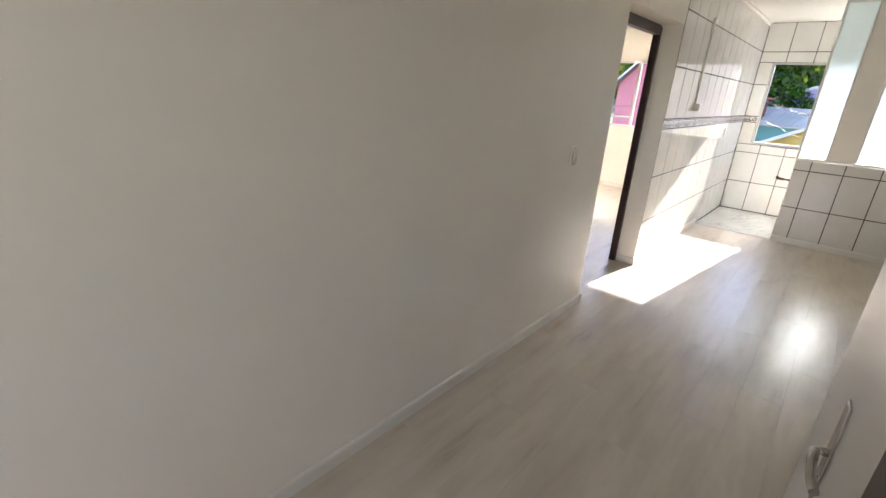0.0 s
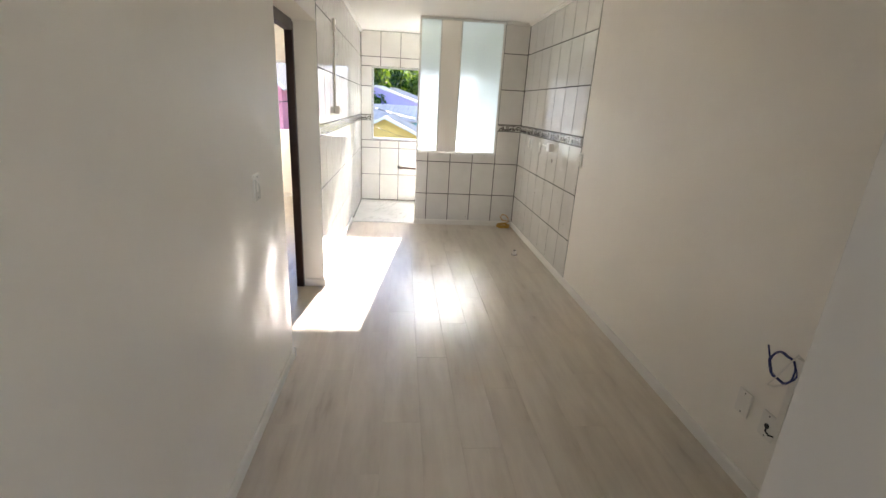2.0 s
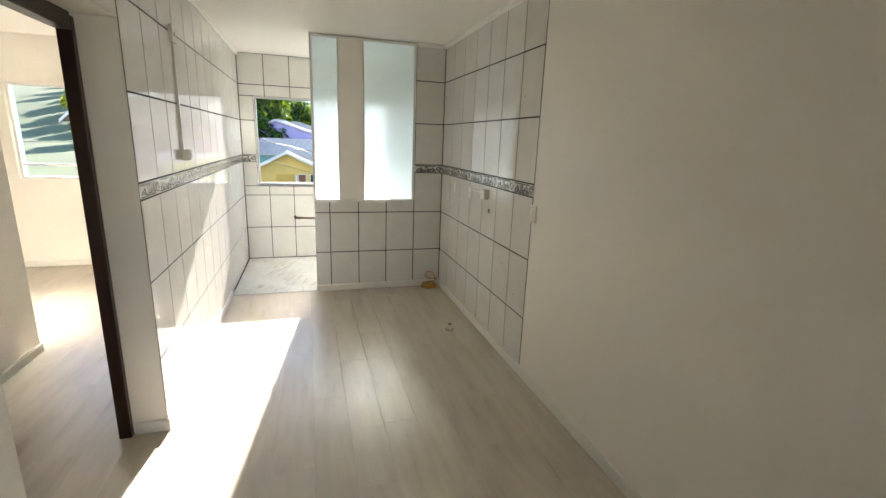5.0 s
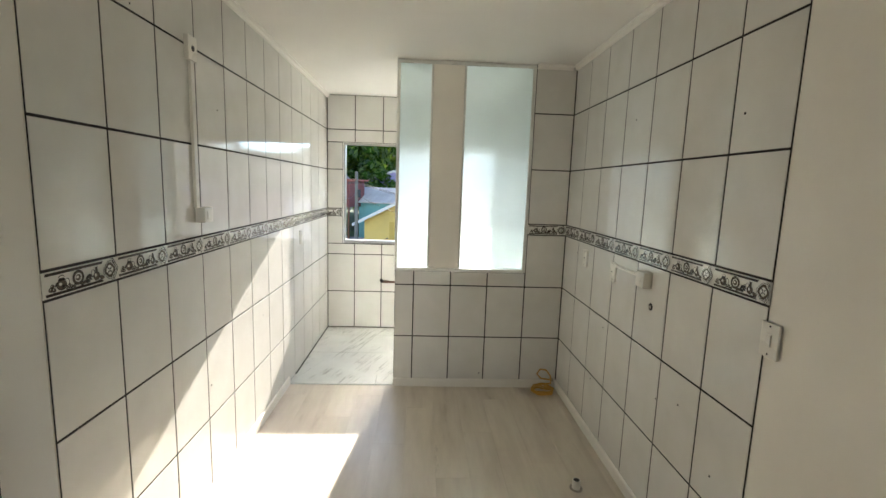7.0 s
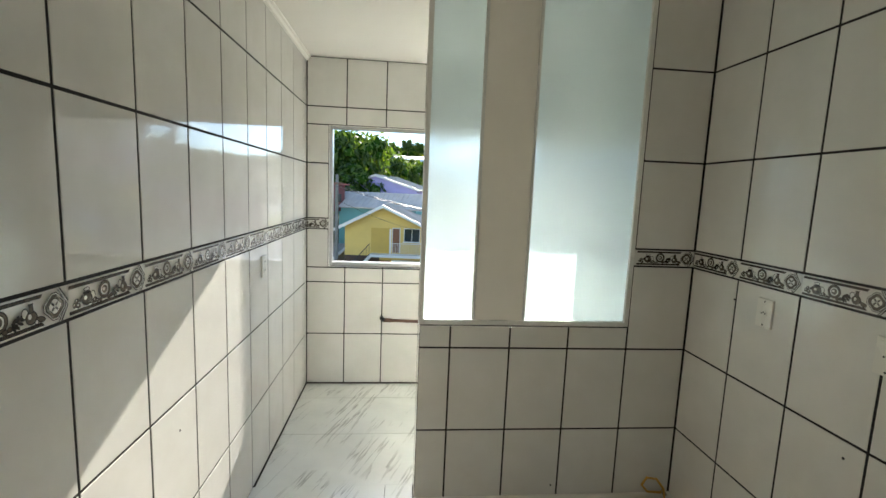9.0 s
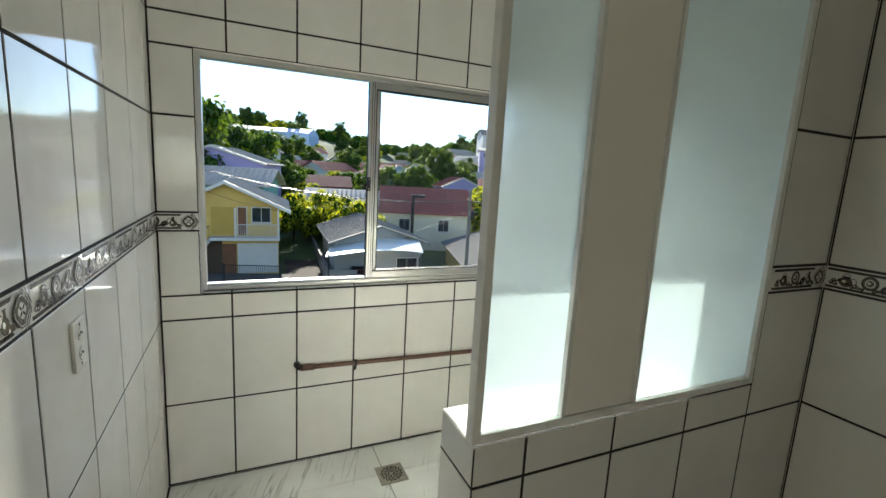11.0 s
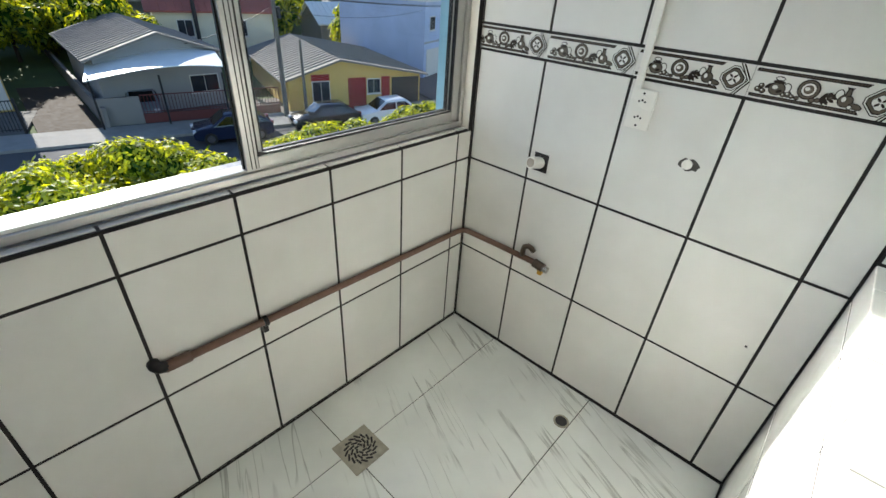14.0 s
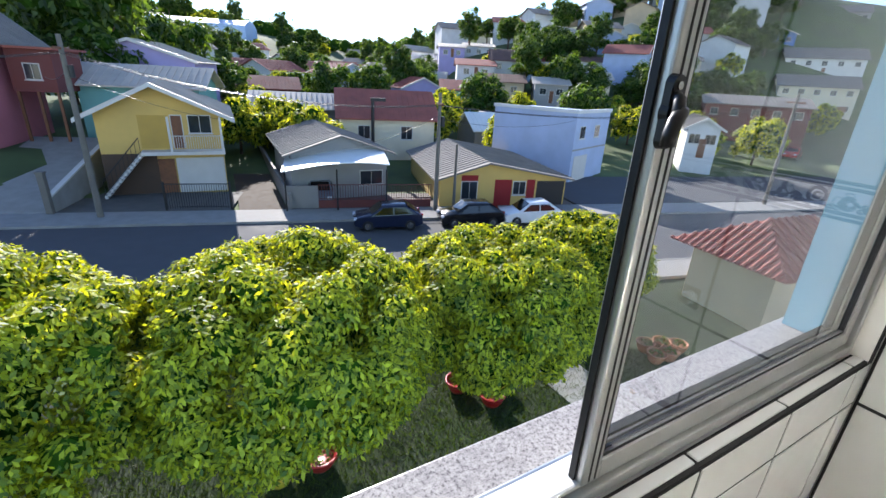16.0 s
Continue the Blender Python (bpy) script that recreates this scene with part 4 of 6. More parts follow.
def leaf_cloud(name, lobes, count, size, material, parent, seed):
    """Many small folded leaves over the skin of a cluster of rounded lobes; lobes: centre and three radii."""
    r = np.random.default_rng(seed)
    cen = np.array([l[:3] for l in lobes])
    rad = np.array([l[3:] for l in lobes])
    area = (rad[:, 0] * rad[:, 2]) ** 1.0
    pick = r.choice(len(lobes), count, p=area / area.sum())
    d = r.normal(size=(count, 3))
    d /= np.linalg.norm(d, axis=1)[:, None]
    p = cen[pick] + d * rad[pick] * (0.82 + 0.24 * r.random((count, 1)))
    # drop leaves that lie well inside another lobe
    inside = np.zeros(count, bool)
    for c, q in zip(cen, rad):
        inside |= (((p - c) / q) ** 2).sum(1) < 0.62
    p, d = p[~inside], d[~inside]
    n = len(p)
    out = d + r.normal(size=(n, 3)) * 0.45 + np.array([0, 0, 0.25])
    out /= np.linalg.norm(out, axis=1)[:, None]
    tip = r.normal(size=(n, 3)) * 0.7 + d * 0.6 + np.array([0, 0, -0.75])
    tip -= out * (tip * out).sum(1)[:, None]
    tip /= np.linalg.norm(tip, axis=1)[:, None]
    side = np.cross(out, tip)
    l = size * (0.7 + 0.6 * r.random((n, 1)))
    w = l * 0.22
    v = np.stack([p, p + tip * l * 0.5 + side * w - out * l * 0.06, p + tip * l - out * l * 0.16, p + tip * l * 0.5 - side * w - out * l * 0.06], 1).reshape(-1, 3)
    me = bpy.data.meshes.new(name)
    me.vertices.add(4 * n)
    me.vertices.foreach_set("co", v.ravel())
    me.loops.add(4 * n)
    me.loops.foreach_set("vertex_index", np.arange(4 * n, dtype=np.int32))
    me.polygons.add(n)
    me.polygons.foreach_set("loop_start", np.arange(0, 4 * n, 4, dtype=np.int32))
    me.update(calc_edges=True)
    me.materials.append(material)
    ob = new(name, me)
    ob.parent = parent
    return ob


def tree(label, at, lobes, count, size, material, seed, trunk=1.8, girth=0.11, group=""):
    """A tree: tapered trunk with limbs, an inner mass and a crown of single leaves."""
    t = thing("tree", label, "tree", at, 0, group)
    bm = bmesh.new()
    top = Vector((0.05, 0.03, trunk))
    rod(bm, (0, 0, -0.15), top, girth, 9, girth * 0.75)
    for lx in lobes[:7]:
        rod(bm, top - Vector((0, 0, 0.05)), Vector(lx[:3]), girth * 0.5, 6, girth * 0.12)
    part("trunk", bm, M_BARK, t)
    # added core fills the crown, so the gaps between leaves read as shade
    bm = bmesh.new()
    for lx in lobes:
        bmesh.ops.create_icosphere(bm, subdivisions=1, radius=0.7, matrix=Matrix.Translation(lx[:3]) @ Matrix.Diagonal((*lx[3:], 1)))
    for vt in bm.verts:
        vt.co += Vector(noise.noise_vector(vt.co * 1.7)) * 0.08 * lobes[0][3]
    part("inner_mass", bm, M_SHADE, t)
    leaf_cloud("crown", lobes, count, size, material, t, seed)
    return t


def crown(seed, rx, rz, cz, n=16, spread=(0.30, 0.42), reach=0.72):
    """Lobes of a broad rounded crown."""
    r = random.Random(seed)
    out = [(0, 0, cz, rx * 0.78, rx * 0.78, rz * 0.8)]
    for k in range(n):
        a, b = 2 * math.pi * (k * 0.618 + r.uniform(-0.05, 0.05)), r.uniform(-0.75, 0.95)
        s = math.sqrt(max(0.0, 1 - b * b)) if b > 0 else 1 - 0.2 * b * b
        q = rx * r.uniform(*spread)
        out.append((rx * reach * s * math.cos(a), rx * reach * s * math.sin(a), cz + rz * (reach - 0.02) * b, q, q, q * 0.85))
    return out


for k, (x, y, rx, rz, cz) in enumerate(((-3.3, 9.7, 3.05, 1.95, 3.55), (1.9, 9.7, 3.05, 1.8, 3.3), (7.1, 9.6, 2.7, 1.65, 3.15), (12.2, 11.2, 2.3, 1.6, 2.7), (-8.6, 9.6, 2.7, 1.7, 2.9))):
    tree("round-crowned street tree with bright green leaves on a lawn", (x, y, GZ), crown(k + 1, rx, rz, cz, 170, (0.09, 0.19), 0.88), 115000 if k < 3 else 40000, 0.132, M_LEAF, k + 10, 2.6, 0.12, "trees before the flats")
far_kinds = [tree("dark leafy tree between the houses", street(8, 46, land(8, 46)), crown(31, 3.4, 3.0, 4.6, 26, (0.18, 0.36), 0.85), 3200, 0.5, M_LEAFDARK, 31, 3.0, 0.2, "trees in the town"),
             tree("bushy green tree between the houses", street(4, 21, land(4, 21)), crown(32, 2.6, 2.2, 3.0, 24, (0.18, 0.36), 0.85), 3200, 0.4, M_LEAF, 32, 2.0, 0.15, "trees in the town"),
             tree("tall dark pine-like tree on the rise", street(44, 96, land(44, 96)), crown(33, 2.4, 4.6, 7.2, 28, (0.2, 0.42), 0.95), 3200, 0.55, M_LEAFDARK, 33, 5.0, 0.25, "trees in the town")]
for u, v, k in ((-0.5, 21, 1), (1.8, 25, 1), (6.5, 17, 1), (-12, 24, 0), (-15, 30, 0), (-18, 25, 0), (-10, 34, 0), (-5, 38, 0), (-1, 33, 1), (17, 30, 1), (20, 27, 1), (22, 33, 1), (24, 40, 1), (26, 18, 1), (35, 20, 1), (40, 28, 0), (30, 40, 0), (14, 47, 0), (-20, 40, 0), (50, 19, 1), (54, 26, 1), (58, 18, 1), (63, 22, 1), (66, 41, 0), (73, 45, 1), (81, 46, 0), (58, 35, 1), (48, 29, 1), (52, 41, 1), (65, 51, 0), (77, 58, 0), (92, 60, 1), (101, 66, 0), (111, 70, 0), (96, 40, 1), (88, 36, 1), (36, 40, 1), (33, 44, 1), (47, 55, 1), (56, 70, 0), (68, 74, 2), (70, 98, 2), (56, 99, 0), (128, 84, 0), (140, 90, 2)):
    copy_thing(far_kinds[k], Matrix.Translation(street(u, v, land(u, v))) @ pose(0, 0, 0, 0, 0, rng.uniform(0, 360)))
for u, v, k in ((-14.5, 29, 1.7), (-19, 33, 1.8), (-10.5, 41, 1.4)):
    copy_thing(far_kinds[0], Matrix.Translation(street(u, v, land(u, v))) @ Matrix.Diagonal((k, k, k, 1)))
n_far = 0
while n_far < 260:
    v = rng.uniform(45, 215)
    u = rng.uniform(-0.85 * v - 8, 1.3 * v + 25)
    if any((u - a) ** 2 + (v - b) ** 2 < 30 for a, b in spots) or (u < 28 and v < 56):
        continue
    copy_thing(far_kinds[rng.choice((0, 0, 1, 2))], Matrix.Translation(street(u, v, land(u, v))) @ pose(0, 0, 0, 0, 0, rng.uniform(0, 360)) @ Matrix.Diagonal((1, 1, rng.uniform(0.7, 1.15), 1)))
    n_far += 1
# far woods on the skyline
lobes = []
for k in range(420):
    v = rng.uniform(205, 260)
    u = rng.uniform(-210, 300)
    q = rng.uniform(4.0, 7.5)
    lobes.append((*street(u, v, land(u, v) + rng.uniform(0.5, 3.0)), q, q, q * 0.8))
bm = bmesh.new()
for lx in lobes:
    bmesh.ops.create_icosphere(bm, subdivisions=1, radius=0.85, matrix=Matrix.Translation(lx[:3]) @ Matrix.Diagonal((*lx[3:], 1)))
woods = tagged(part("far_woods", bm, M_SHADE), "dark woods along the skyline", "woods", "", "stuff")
leaf_cloud("foliage", lobes, 60000, 1.3, M_LEAFDARK, woods, 77)

# blade greens darkened too, for the shade under the trees
M_BLADE = leaf_mat("shaded_grass_blades", srgb(0.07, 0.13, 0.04), srgb(0.22, 0.29, 0.09))


# short grass and clover on the lawn before the trees
def grass(count, x0, x1, y0, y1, seed):
    r = np.random.default_rng(seed)
    p = np.stack([r.uniform(x0, x1, count), r.uniform(y0, y1, count), np.full(count, GZ - 0.03)], 1)
    a = r.uniform(0, 2 * np.pi, count)
    d = np.stack([np.cos(a), np.sin(a), np.zeros(count)], 1)
    h = r.uniform(0.06, 0.16, (count, 1))
    lean = np.stack([r.normal(0, 0.6, count), r.normal(0, 0.6, count), np.ones(count)], 1)
    v = np.stack([p - d * 0.012, p + d * 0.012, p + lean * h], 1).reshape(-1, 3)
    me = bpy.data.meshes.new("grass")
    me.vertices.add(3 * count)
    me.vertices.foreach_set("co", v.ravel())
    me.loops.add(3 * count)
    me.loops.foreach_set("vertex_index", np.arange(3 * count, dtype=np.int32))
    me.polygons.add(count)
    me.polygons.foreach_set("loop_start", np.arange(0, 3 * count, 3, dtype=np.int32))
    me.update(calc_edges=True)
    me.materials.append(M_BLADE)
    return tagged(new("grass", me), "short shaded grass on the lawn", "grass", "", "stuff")


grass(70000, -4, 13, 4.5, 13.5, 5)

# ---- street furniture and cars ----
M_TYRE = painted("tyre_rubber", srgb(0.07, 0.07, 0.07), 0.8, 0.1)
M_CARGLASS = painted("tinted_car_glass", srgb(0.06, 0.07, 0.08), 0.06, 0.1)
M_LAMP = painted("car_lamp_plastic", srgb(0.80, 0.80, 0.82), 0.1, 0.05)
M_TAIL = painted("red_tail_lamp", srgb(0.5, 0.05, 0.05), 0.15, 0.05)


def car(label, paint, at, turn):
    """A small hatchback: body, glazing, wheels with rims, lamps."""
    c = thing("car", label, "car", at, turn, "parked cars")
    side = [(-1.95, 0.35), (-1.98, 0.62), (-1.80, 0.80), (-1.05, 0.92), (-0.35, 1.42), (0.95, 1.46), (1.65, 1.02), (1.92, 0.90), (1.95, 0.38), (1.60, 0.24), (-1.65, 0.24)]
    bm = bmesh.new()
    rings = []
    for y, squeeze in ((-0.82, 0.93), (-0.74, 1.0), (0.74, 1.0), (0.82, 0.93)):
        rings.append([bm.verts.new((x * (1 if abs(y) < 0.8 else 0.985), y * (0.82 if z > 1.2 else 1.0), 0.24 + (z - 0.24) * squeeze)) for x, z in side])
    for a, b in zip(rings, rings[1:]):
        for i in range(len(side)):
            f = bm.faces.new((a[i], a[(i + 1) % len(side)], b[(i + 1) % len(side)], b[i]))
            f.smooth = True
    bm.faces.new(rings[0])
    bm.faces.new(rings[-1])
    body = part("body", bm, paint, c)
    for y, s in ((-0.80, -1), (0.80, 1)):
        for pts in (((-0.86, 0.95), (-0.34, 1.34), (0.22, 1.36), (0.22, 0.97)), ((0.30, 0.97), (0.30, 1.36), (0.88, 1.36), (1.35, 1.02))):
            bm = bmesh.new()
            a = [bm.verts.new((x, s * (0.835 - 0.13 * max(0, (z - 0.9) / 0.5)), z)) for x, z in pts]
            b = [bm.verts.new((v.co.x, v.co.y + s * 0.02, v.co.z)) for v in a]
            bm.faces.new(a)
            bm.faces.new(b)
            for i in range(4):
                bm.faces.new((a[i], a[(i + 1) % 4], b[(i + 1) % 4], b[i]))
            part("side_window", bm, M_CARGLASS, c)
    for pts in (((-1.0, 0.955), (-0.40, 1.40)), ((1.02, 1.44), (1.60, 1.07))):
        bm = bmesh.new()
        (xa, za), (xb, zb) = pts
        n = Vector((-(zb - za), 0, xb - xa)).normalized() * 0.02
        vs = [bm.verts.new(Vector(p) + n * k) for k in (0.6, 1.6) for p in ((xa, -0.66, za), (xb, -0.58, zb), (xb, 0.58, zb), (xa, 0.66, za))]
        bm.faces.new(vs[:4])
        bm.faces.new(vs[4:])
        for i in range(4):
            bm.faces.new((vs[i], vs[(i + 1) % 4], vs[4 + (i + 1) % 4], vs[4 + i]))
        part("windscreen", bm, M_CARGLASS, c)
    for x in (-1.22, 1.22):
        for y in (-0.74, 0.74):
            bm = bmesh.new()
            rod(bm, (x, y - 0.10, 0.31), (x, y + 0.10, 0.31), 0.31, 20)
            w = part("wheel", bm, M_TYRE, c)
            bm = bmesh.new()
            rod(bm, (x, y - 0.112, 0.31), (x, y + 0.112, 0.31), 0.19, 12)
            part("rim", bm, M_CHROME, w)
    for y in (-0.6, 0.6):
        part("headlight", soft_box((-1.99, y - 0.16, 0.62), (-1.80, y + 0.16, 0.76), 0.02), M_LAMP, c)
        part("tail_light", soft_box((1.84, y - 0.14, 0.80), (1.965, y + 0.14, 0.96), 0.02), M_TAIL, c)
    return c


def carpaint(name, c):
    return painted(name, srgb(*c), 0.15, 0.03, 300, 0.0, 2)


car("dark blue hatchback parked at the kerb", carpaint("navy_car_paint", (0.10, 0.13, 0.22)), street(11.1, -1.1, GZ), TURN)
car("black hatchback parked at the kerb", carpaint("black_car_paint", (0.07, 0.07, 0.08)), street(16.2, -1.0, GZ), TURN)
car("white hatchback parked at the kerb", carpaint("white_car_paint", (0.88, 0.88, 0.88)), street(20.2, -0.95, GZ), TURN)
car("grey car under the white awning", carpaint("grey_car_paint", (0.45, 0.47, 0.50)), street(7.2, 5.0, GZ), TURN + 90)

car("small red car parked up the slope", carpaint("red_car_paint", (0.70, 0.08, 0.10)), street(69, 22, land(69, 22)), TURN + 30)

for u, v, h, r in ((-4.7, 1.6, 9.3, 0.17), (14.6, 1.7, 7.4, 0.15), (15.9, 1.9, 4.3, 0.11), (42, 1.7, 8.5, 0.15), (-34, 1.7, 8.5, 0.15)):
    p = thing("utility_pole", "grey concrete utility pole on the pavement", "utility pole", street(u, v, GZ + 0.13), TURN, "utility poles")
    bm = bmesh.new()
    rod(bm, (0, 0, -0.1), (0, 0, h), r, 10, r * 0.65)
    part("pole", bm, M_POLE, p)
    if h > 5:
        part("crossarm", soft_box((-0.06, -0.7, h - 0.7), (0.06, 0.7, h - 0.58), 0.01), M_BROWN, p)
        bm = bmesh.new()
        rod(bm, (0.22, 0, h - 2.0), (0.22, 0, h - 1.4), 0.13, 10)
        part("transformer", bm, M_IRON, p)


def cable(a, b, sag, r=0.013):
    a, b = Vector(a), Vector(b)
    pts = [a.lerp(b, k / 14) - Vector((0, 0, sag * 4 * (k / 14) * (1 - k / 14))) for k in range(15)]
    tagged(part("overhead_cable", tube(pts, r, 5), M_BLACK), "black overhead cable slung between poles", "cable", "overhead cables")


for dv in (-0.6, 0.0, 0.6):
    cable(street(-4.7, 1.6 + dv, GZ + 8.6), street(14.6, 1.7 + dv, GZ + 6.8), 0.9)
    cable(street(14.6, 1.7 + dv, GZ + 6.8), street(42, 1.7 + dv, GZ + 7.9), 0.9)
    cable(street(-34, 1.7 + dv, GZ + 7.9), street(-4.7, 1.6 + dv, GZ + 8.6), 0.9)
cable(street(-4.7, 1.6, GZ + 7.6), street(1.0, 7.5, GZ + 5.0), 0.3)
cable(street(14.6, 1.7, GZ + 6.2), street(9.0, 6.5, GZ + 3.4), 0.3)
cable(street(14.6, 1.7, GZ + 6.0), street(28.5, 9.8, GZ + 5.5), 0.5)
cable(street(-4.7, 1.6, GZ + 7.8), street(-9.4, 9.0, GZ + 7.2), 0.3)

# garden pots round the tree feet and beyond
M_POTRED = painted("red_plastic_pot", srgb(0.62, 0.10, 0.10), 0.4, 0.1)
M_POTYEL = painted("yellow_plastic_pot", srgb(0.85, 0.72, 0.20), 0.4, 0.1)
M_POTCLAY = painted("clay_pot", srgb(0.66, 0.42, 0.30), 0.7, 0.15)


def pot(at, mat, label, r=0.36):
    bm = bmesh.new()
    prof = [(r * 0.62, 0), (r * 0.85, 0.16), (r, 0.30), (r * 1.06, 0.32), (r * 1.06, 0.36), (r * 0.92, 0.36), (r * 0.85, 0.26), (0.001, 0.25)]
    rings = [[bm.verts.new((q * math.cos(6.2832 * k / 18), q * math.sin(6.2832 * k / 18), z)) for k in range(18)] for q, z in prof]
    for a, b in zip(rings, rings[1:]):
        for k in range(18):
            bm.faces.new((a[k], a[(k + 1) % 18], b[(k + 1) % 18], b[k])).smooth = True
    bm.faces.new(rings[0][::-1])
    p = tagged(new("flower_pot", data_of("flower_pot", bm, mat)), label, "flower pot", "garden pots")
    p.location = at
    leaf_cloud("plant", [(0, 0, 0.30, r * 0.7, r * 0.7, 0.16)], 160, 0.10, M_LEAFDARK, p, int(at[0] * 100) % 997)


pot((6.45, 9.95, GZ), M_POTRED, "round red flower pot at the tree foot")
pot((7.0, 9.05, GZ), M_POTRED, "round red flower pot at the tree foot")
pot((7.6, 9.5, GZ), M_POTYEL, "yellow flower pot at the tree foot", 0.28)
pot((2.25, 9.1, GZ), M_POTRED, "round red flower pot at the tree foot", 0.42)
pot((1.35, 9.05, GZ), M_POTYEL, "yellow flower pot at the tree foot", 0.36)
for x, y in ((13.3, 8.9), (13.9, 8.7), (13.6, 8.2), (14.3, 8.35), (13.05, 8.3)):
    pot((x, y, GZ), M_POTCLAY, "clay ring pot on the lawn", 0.3)

# tiled garden pavilion beyond the lawn
pav = thing("garden_pavilion", "beige garden pavilion under a hipped terracotta roof", "pavilion", (21.2, 9.0, GZ), -8)
part("wall", soft_box((-2.8, -1.7, 0), (2.8, 1.7, 2.5), 0.02), PAINTS["sand"], pav)
bm = bmesh.new()
b0 = [bm.verts.new(p) for p in ((-3.5, -2.4, 2.5), (3.5, -2.4, 2.5), (3.5, 2.4, 2.5), (-3.5, 2.4, 2.5))]
r0 = [bm.verts.new(p) for p in ((-1.3, 0, 3.9), (1.3, 0, 3.9))]
for f in ((b0[0], b0[1], r0[1], r0[0]), (b0[2], b0[3], r0[0], r0[1]), (b0[1], b0[2], r0[1]), (b0[3], b0[0], r0[0]), tuple(b0[::-1])):
    bm.faces.new(f)
roof_p = part("roof", bm, M_ROOFRED, pav)
bm = bmesh.new()
for k in range(17):
    y = -2.3 + 4.6 * k / 16
    top = Vector((-1.3 - 0.0, 0, 3.9)).lerp(Vector((-3.5, 0, 2.5)), abs(y) / 2.4)
    rod(bm, Vector((-3.5, y, 2.53)), Vector((top.x, y, top.z + 0.03)), 0.07, 6)
    x = -3.4 + 6.8 * k / 16
    if abs(x) <= 1.3:
        tz, ty = 3.9, 0.0
    else:
        q = (abs(x) - 1.3) / 2.2
        tz, ty = 3.9 - 1.4 * q, -2.4 * q
    rod(bm, Vector((x, -2.4, 2.53)), Vector((x, ty, tz + 0.03)), 0.07, 6)
part("tile_row", bm, M_ROOFRED, roof_p)

# ---- fittings of the living room and kitchen ----
def on_wall(y, z, x, side):
    """Pose of a fitting on a side wall: local x along the wall, y up, z out into the room."""
    n = Vector((side, 0, 0))
    up = Vector((0, 0, 1))
    return Matrix.Translation((x, y, z)) @ Matrix((up.cross(n), up, n)).transposed().to_4x4()


def plate(m, kind, label, w=0.076, h=0.118, category="socket"):
    """A wall plate with rounded edges, screws and a switch or sockets."""
    e = new("wall_plate")
    e.empty_display_size = 0.05
    tagged(e, label, category)
    part("cover", soft_box((-w / 2, -h / 2, 0), (w / 2, h / 2, 0.009), 0.003), M_PLASTIC, e)
    for s in (-1, 1):
        bm = bmesh.new()
        rod(bm, (0, s * h * 0.40, 0.0085), (0, s * h * 0.40, 0.0098), 0.0035, 10)
        part("screw", bm, M_BLACK, e)
    if kind == "switch":
        part("rocker", soft_box((-0.011, -0.020, 0.0085), (0.011, 0.020, 0.014), 0.002), M_PLASTIC, e)
    for cy in {"socket": (0.0,), "double": (0.024, -0.024)}.get(kind, ()):
        bm = bmesh.new()
        rod(bm, (0, cy, 0.0085), (0, cy, 0.0105), 0.017, 6)
        sk = part("socket", bm, M_PLASTIC, e)
        for dx, dy in ((-0.009, 0), (0.009, 0), (0, 0.004)):
            bm = bmesh.new()
            rod(bm, (dx, cy + dy, 0.0095), (dx, cy + dy, 0.0112), 0.0034, 8)
            part("hole", bm, M_BLACK, sk)
    if kind == "phone":
        bm = bmesh.new()
        rod(bm, (0, 0, 0.0085), (0, 0, 0.011), 0.012, 10)
        part("outlet", bm, M_BLACK, e)
    e.matrix_world = m
    return e


plate(on_wall(-3.898, 1.178, 0.0, 1), "switch", "white light switch beside the bedroom doorway", category="light switch")
plate(on_wall(-4.404, 0.371, XR, -1), "blank", "white blank cover plate low on the wall")
plate(on_wall(-4.547, 0.361, XR, -1), "phone", "white cable outlet with a black lead")
plate(on_wall(-4.702, 0.354, XR, -1), "phone", "white aerial outlet low on the wall")
TF = 0.0036
plate(on_wall(-2.155, 1.183, XR - TF, -1), "switch", "white switch at the edge of the tiles", category="light switch")
plate(on_wall(-0.934, 1.177, XR - TF, -1), "socket", "white socket on the kitchen tiles")
plate(on_wall(-0.470, 1.185, XR - TF, -1), "socket", "white socket on the kitchen tiles")
plate(on_wall(0.400, 1.174, TF, 1), "double", "white double socket on the tiles under the border")
plate(on_wall(0.861, 1.205, XU - TF, -1), "double", "white double socket at the end of a conduit")

box_1 = thing("junction_box", "white surface junction box on the kitchen tiles", "junction box")
part("body", soft_box((XR - TF - 0.045, -1.38, 1.175), (XR - TF, -1.295, 1.255), 0.004), M_PLASTIC, box_1)
bm = bmesh.new()
rod(bm, (XR - TF - 0.047, -1.337, 1.215), (XR - TF - 0.044, -1.337, 1.215), 0.018, 12)
part("knockout", bm, M_PLASTIC, box_1)
tagged(part("cable_conduit", soft_box((XR - TF - 0.012, -1.295, 1.212), (XR - TF, -0.905, 1.226), 0.002), M_PLASTIC), "slim white cable conduit on the tiles", "conduit")
box_2 = thing("junction_box", "white surface box under a vertical conduit", "junction box")
part("body", soft_box((TF, -1.385, 1.445), (TF + 0.045, -1.305, 1.515), 0.004), M_PLASTIC, box_2)
part("socket", soft_box((TF + 0.0445, -1.365, 1.46), (TF + 0.049, -1.325, 1.50), 0.002), M_PLASTIC, box_2)
tagged(part("cable_conduit", soft_box((TF, -1.395, 1.515), (TF + 0.014, -1.368, 2.17), 0.002), M_PLASTIC), "vertical white cable conduit on the tiles", "conduit")
box_3 = thing("junction_box", "small white outlet above a conduit", "junction box")
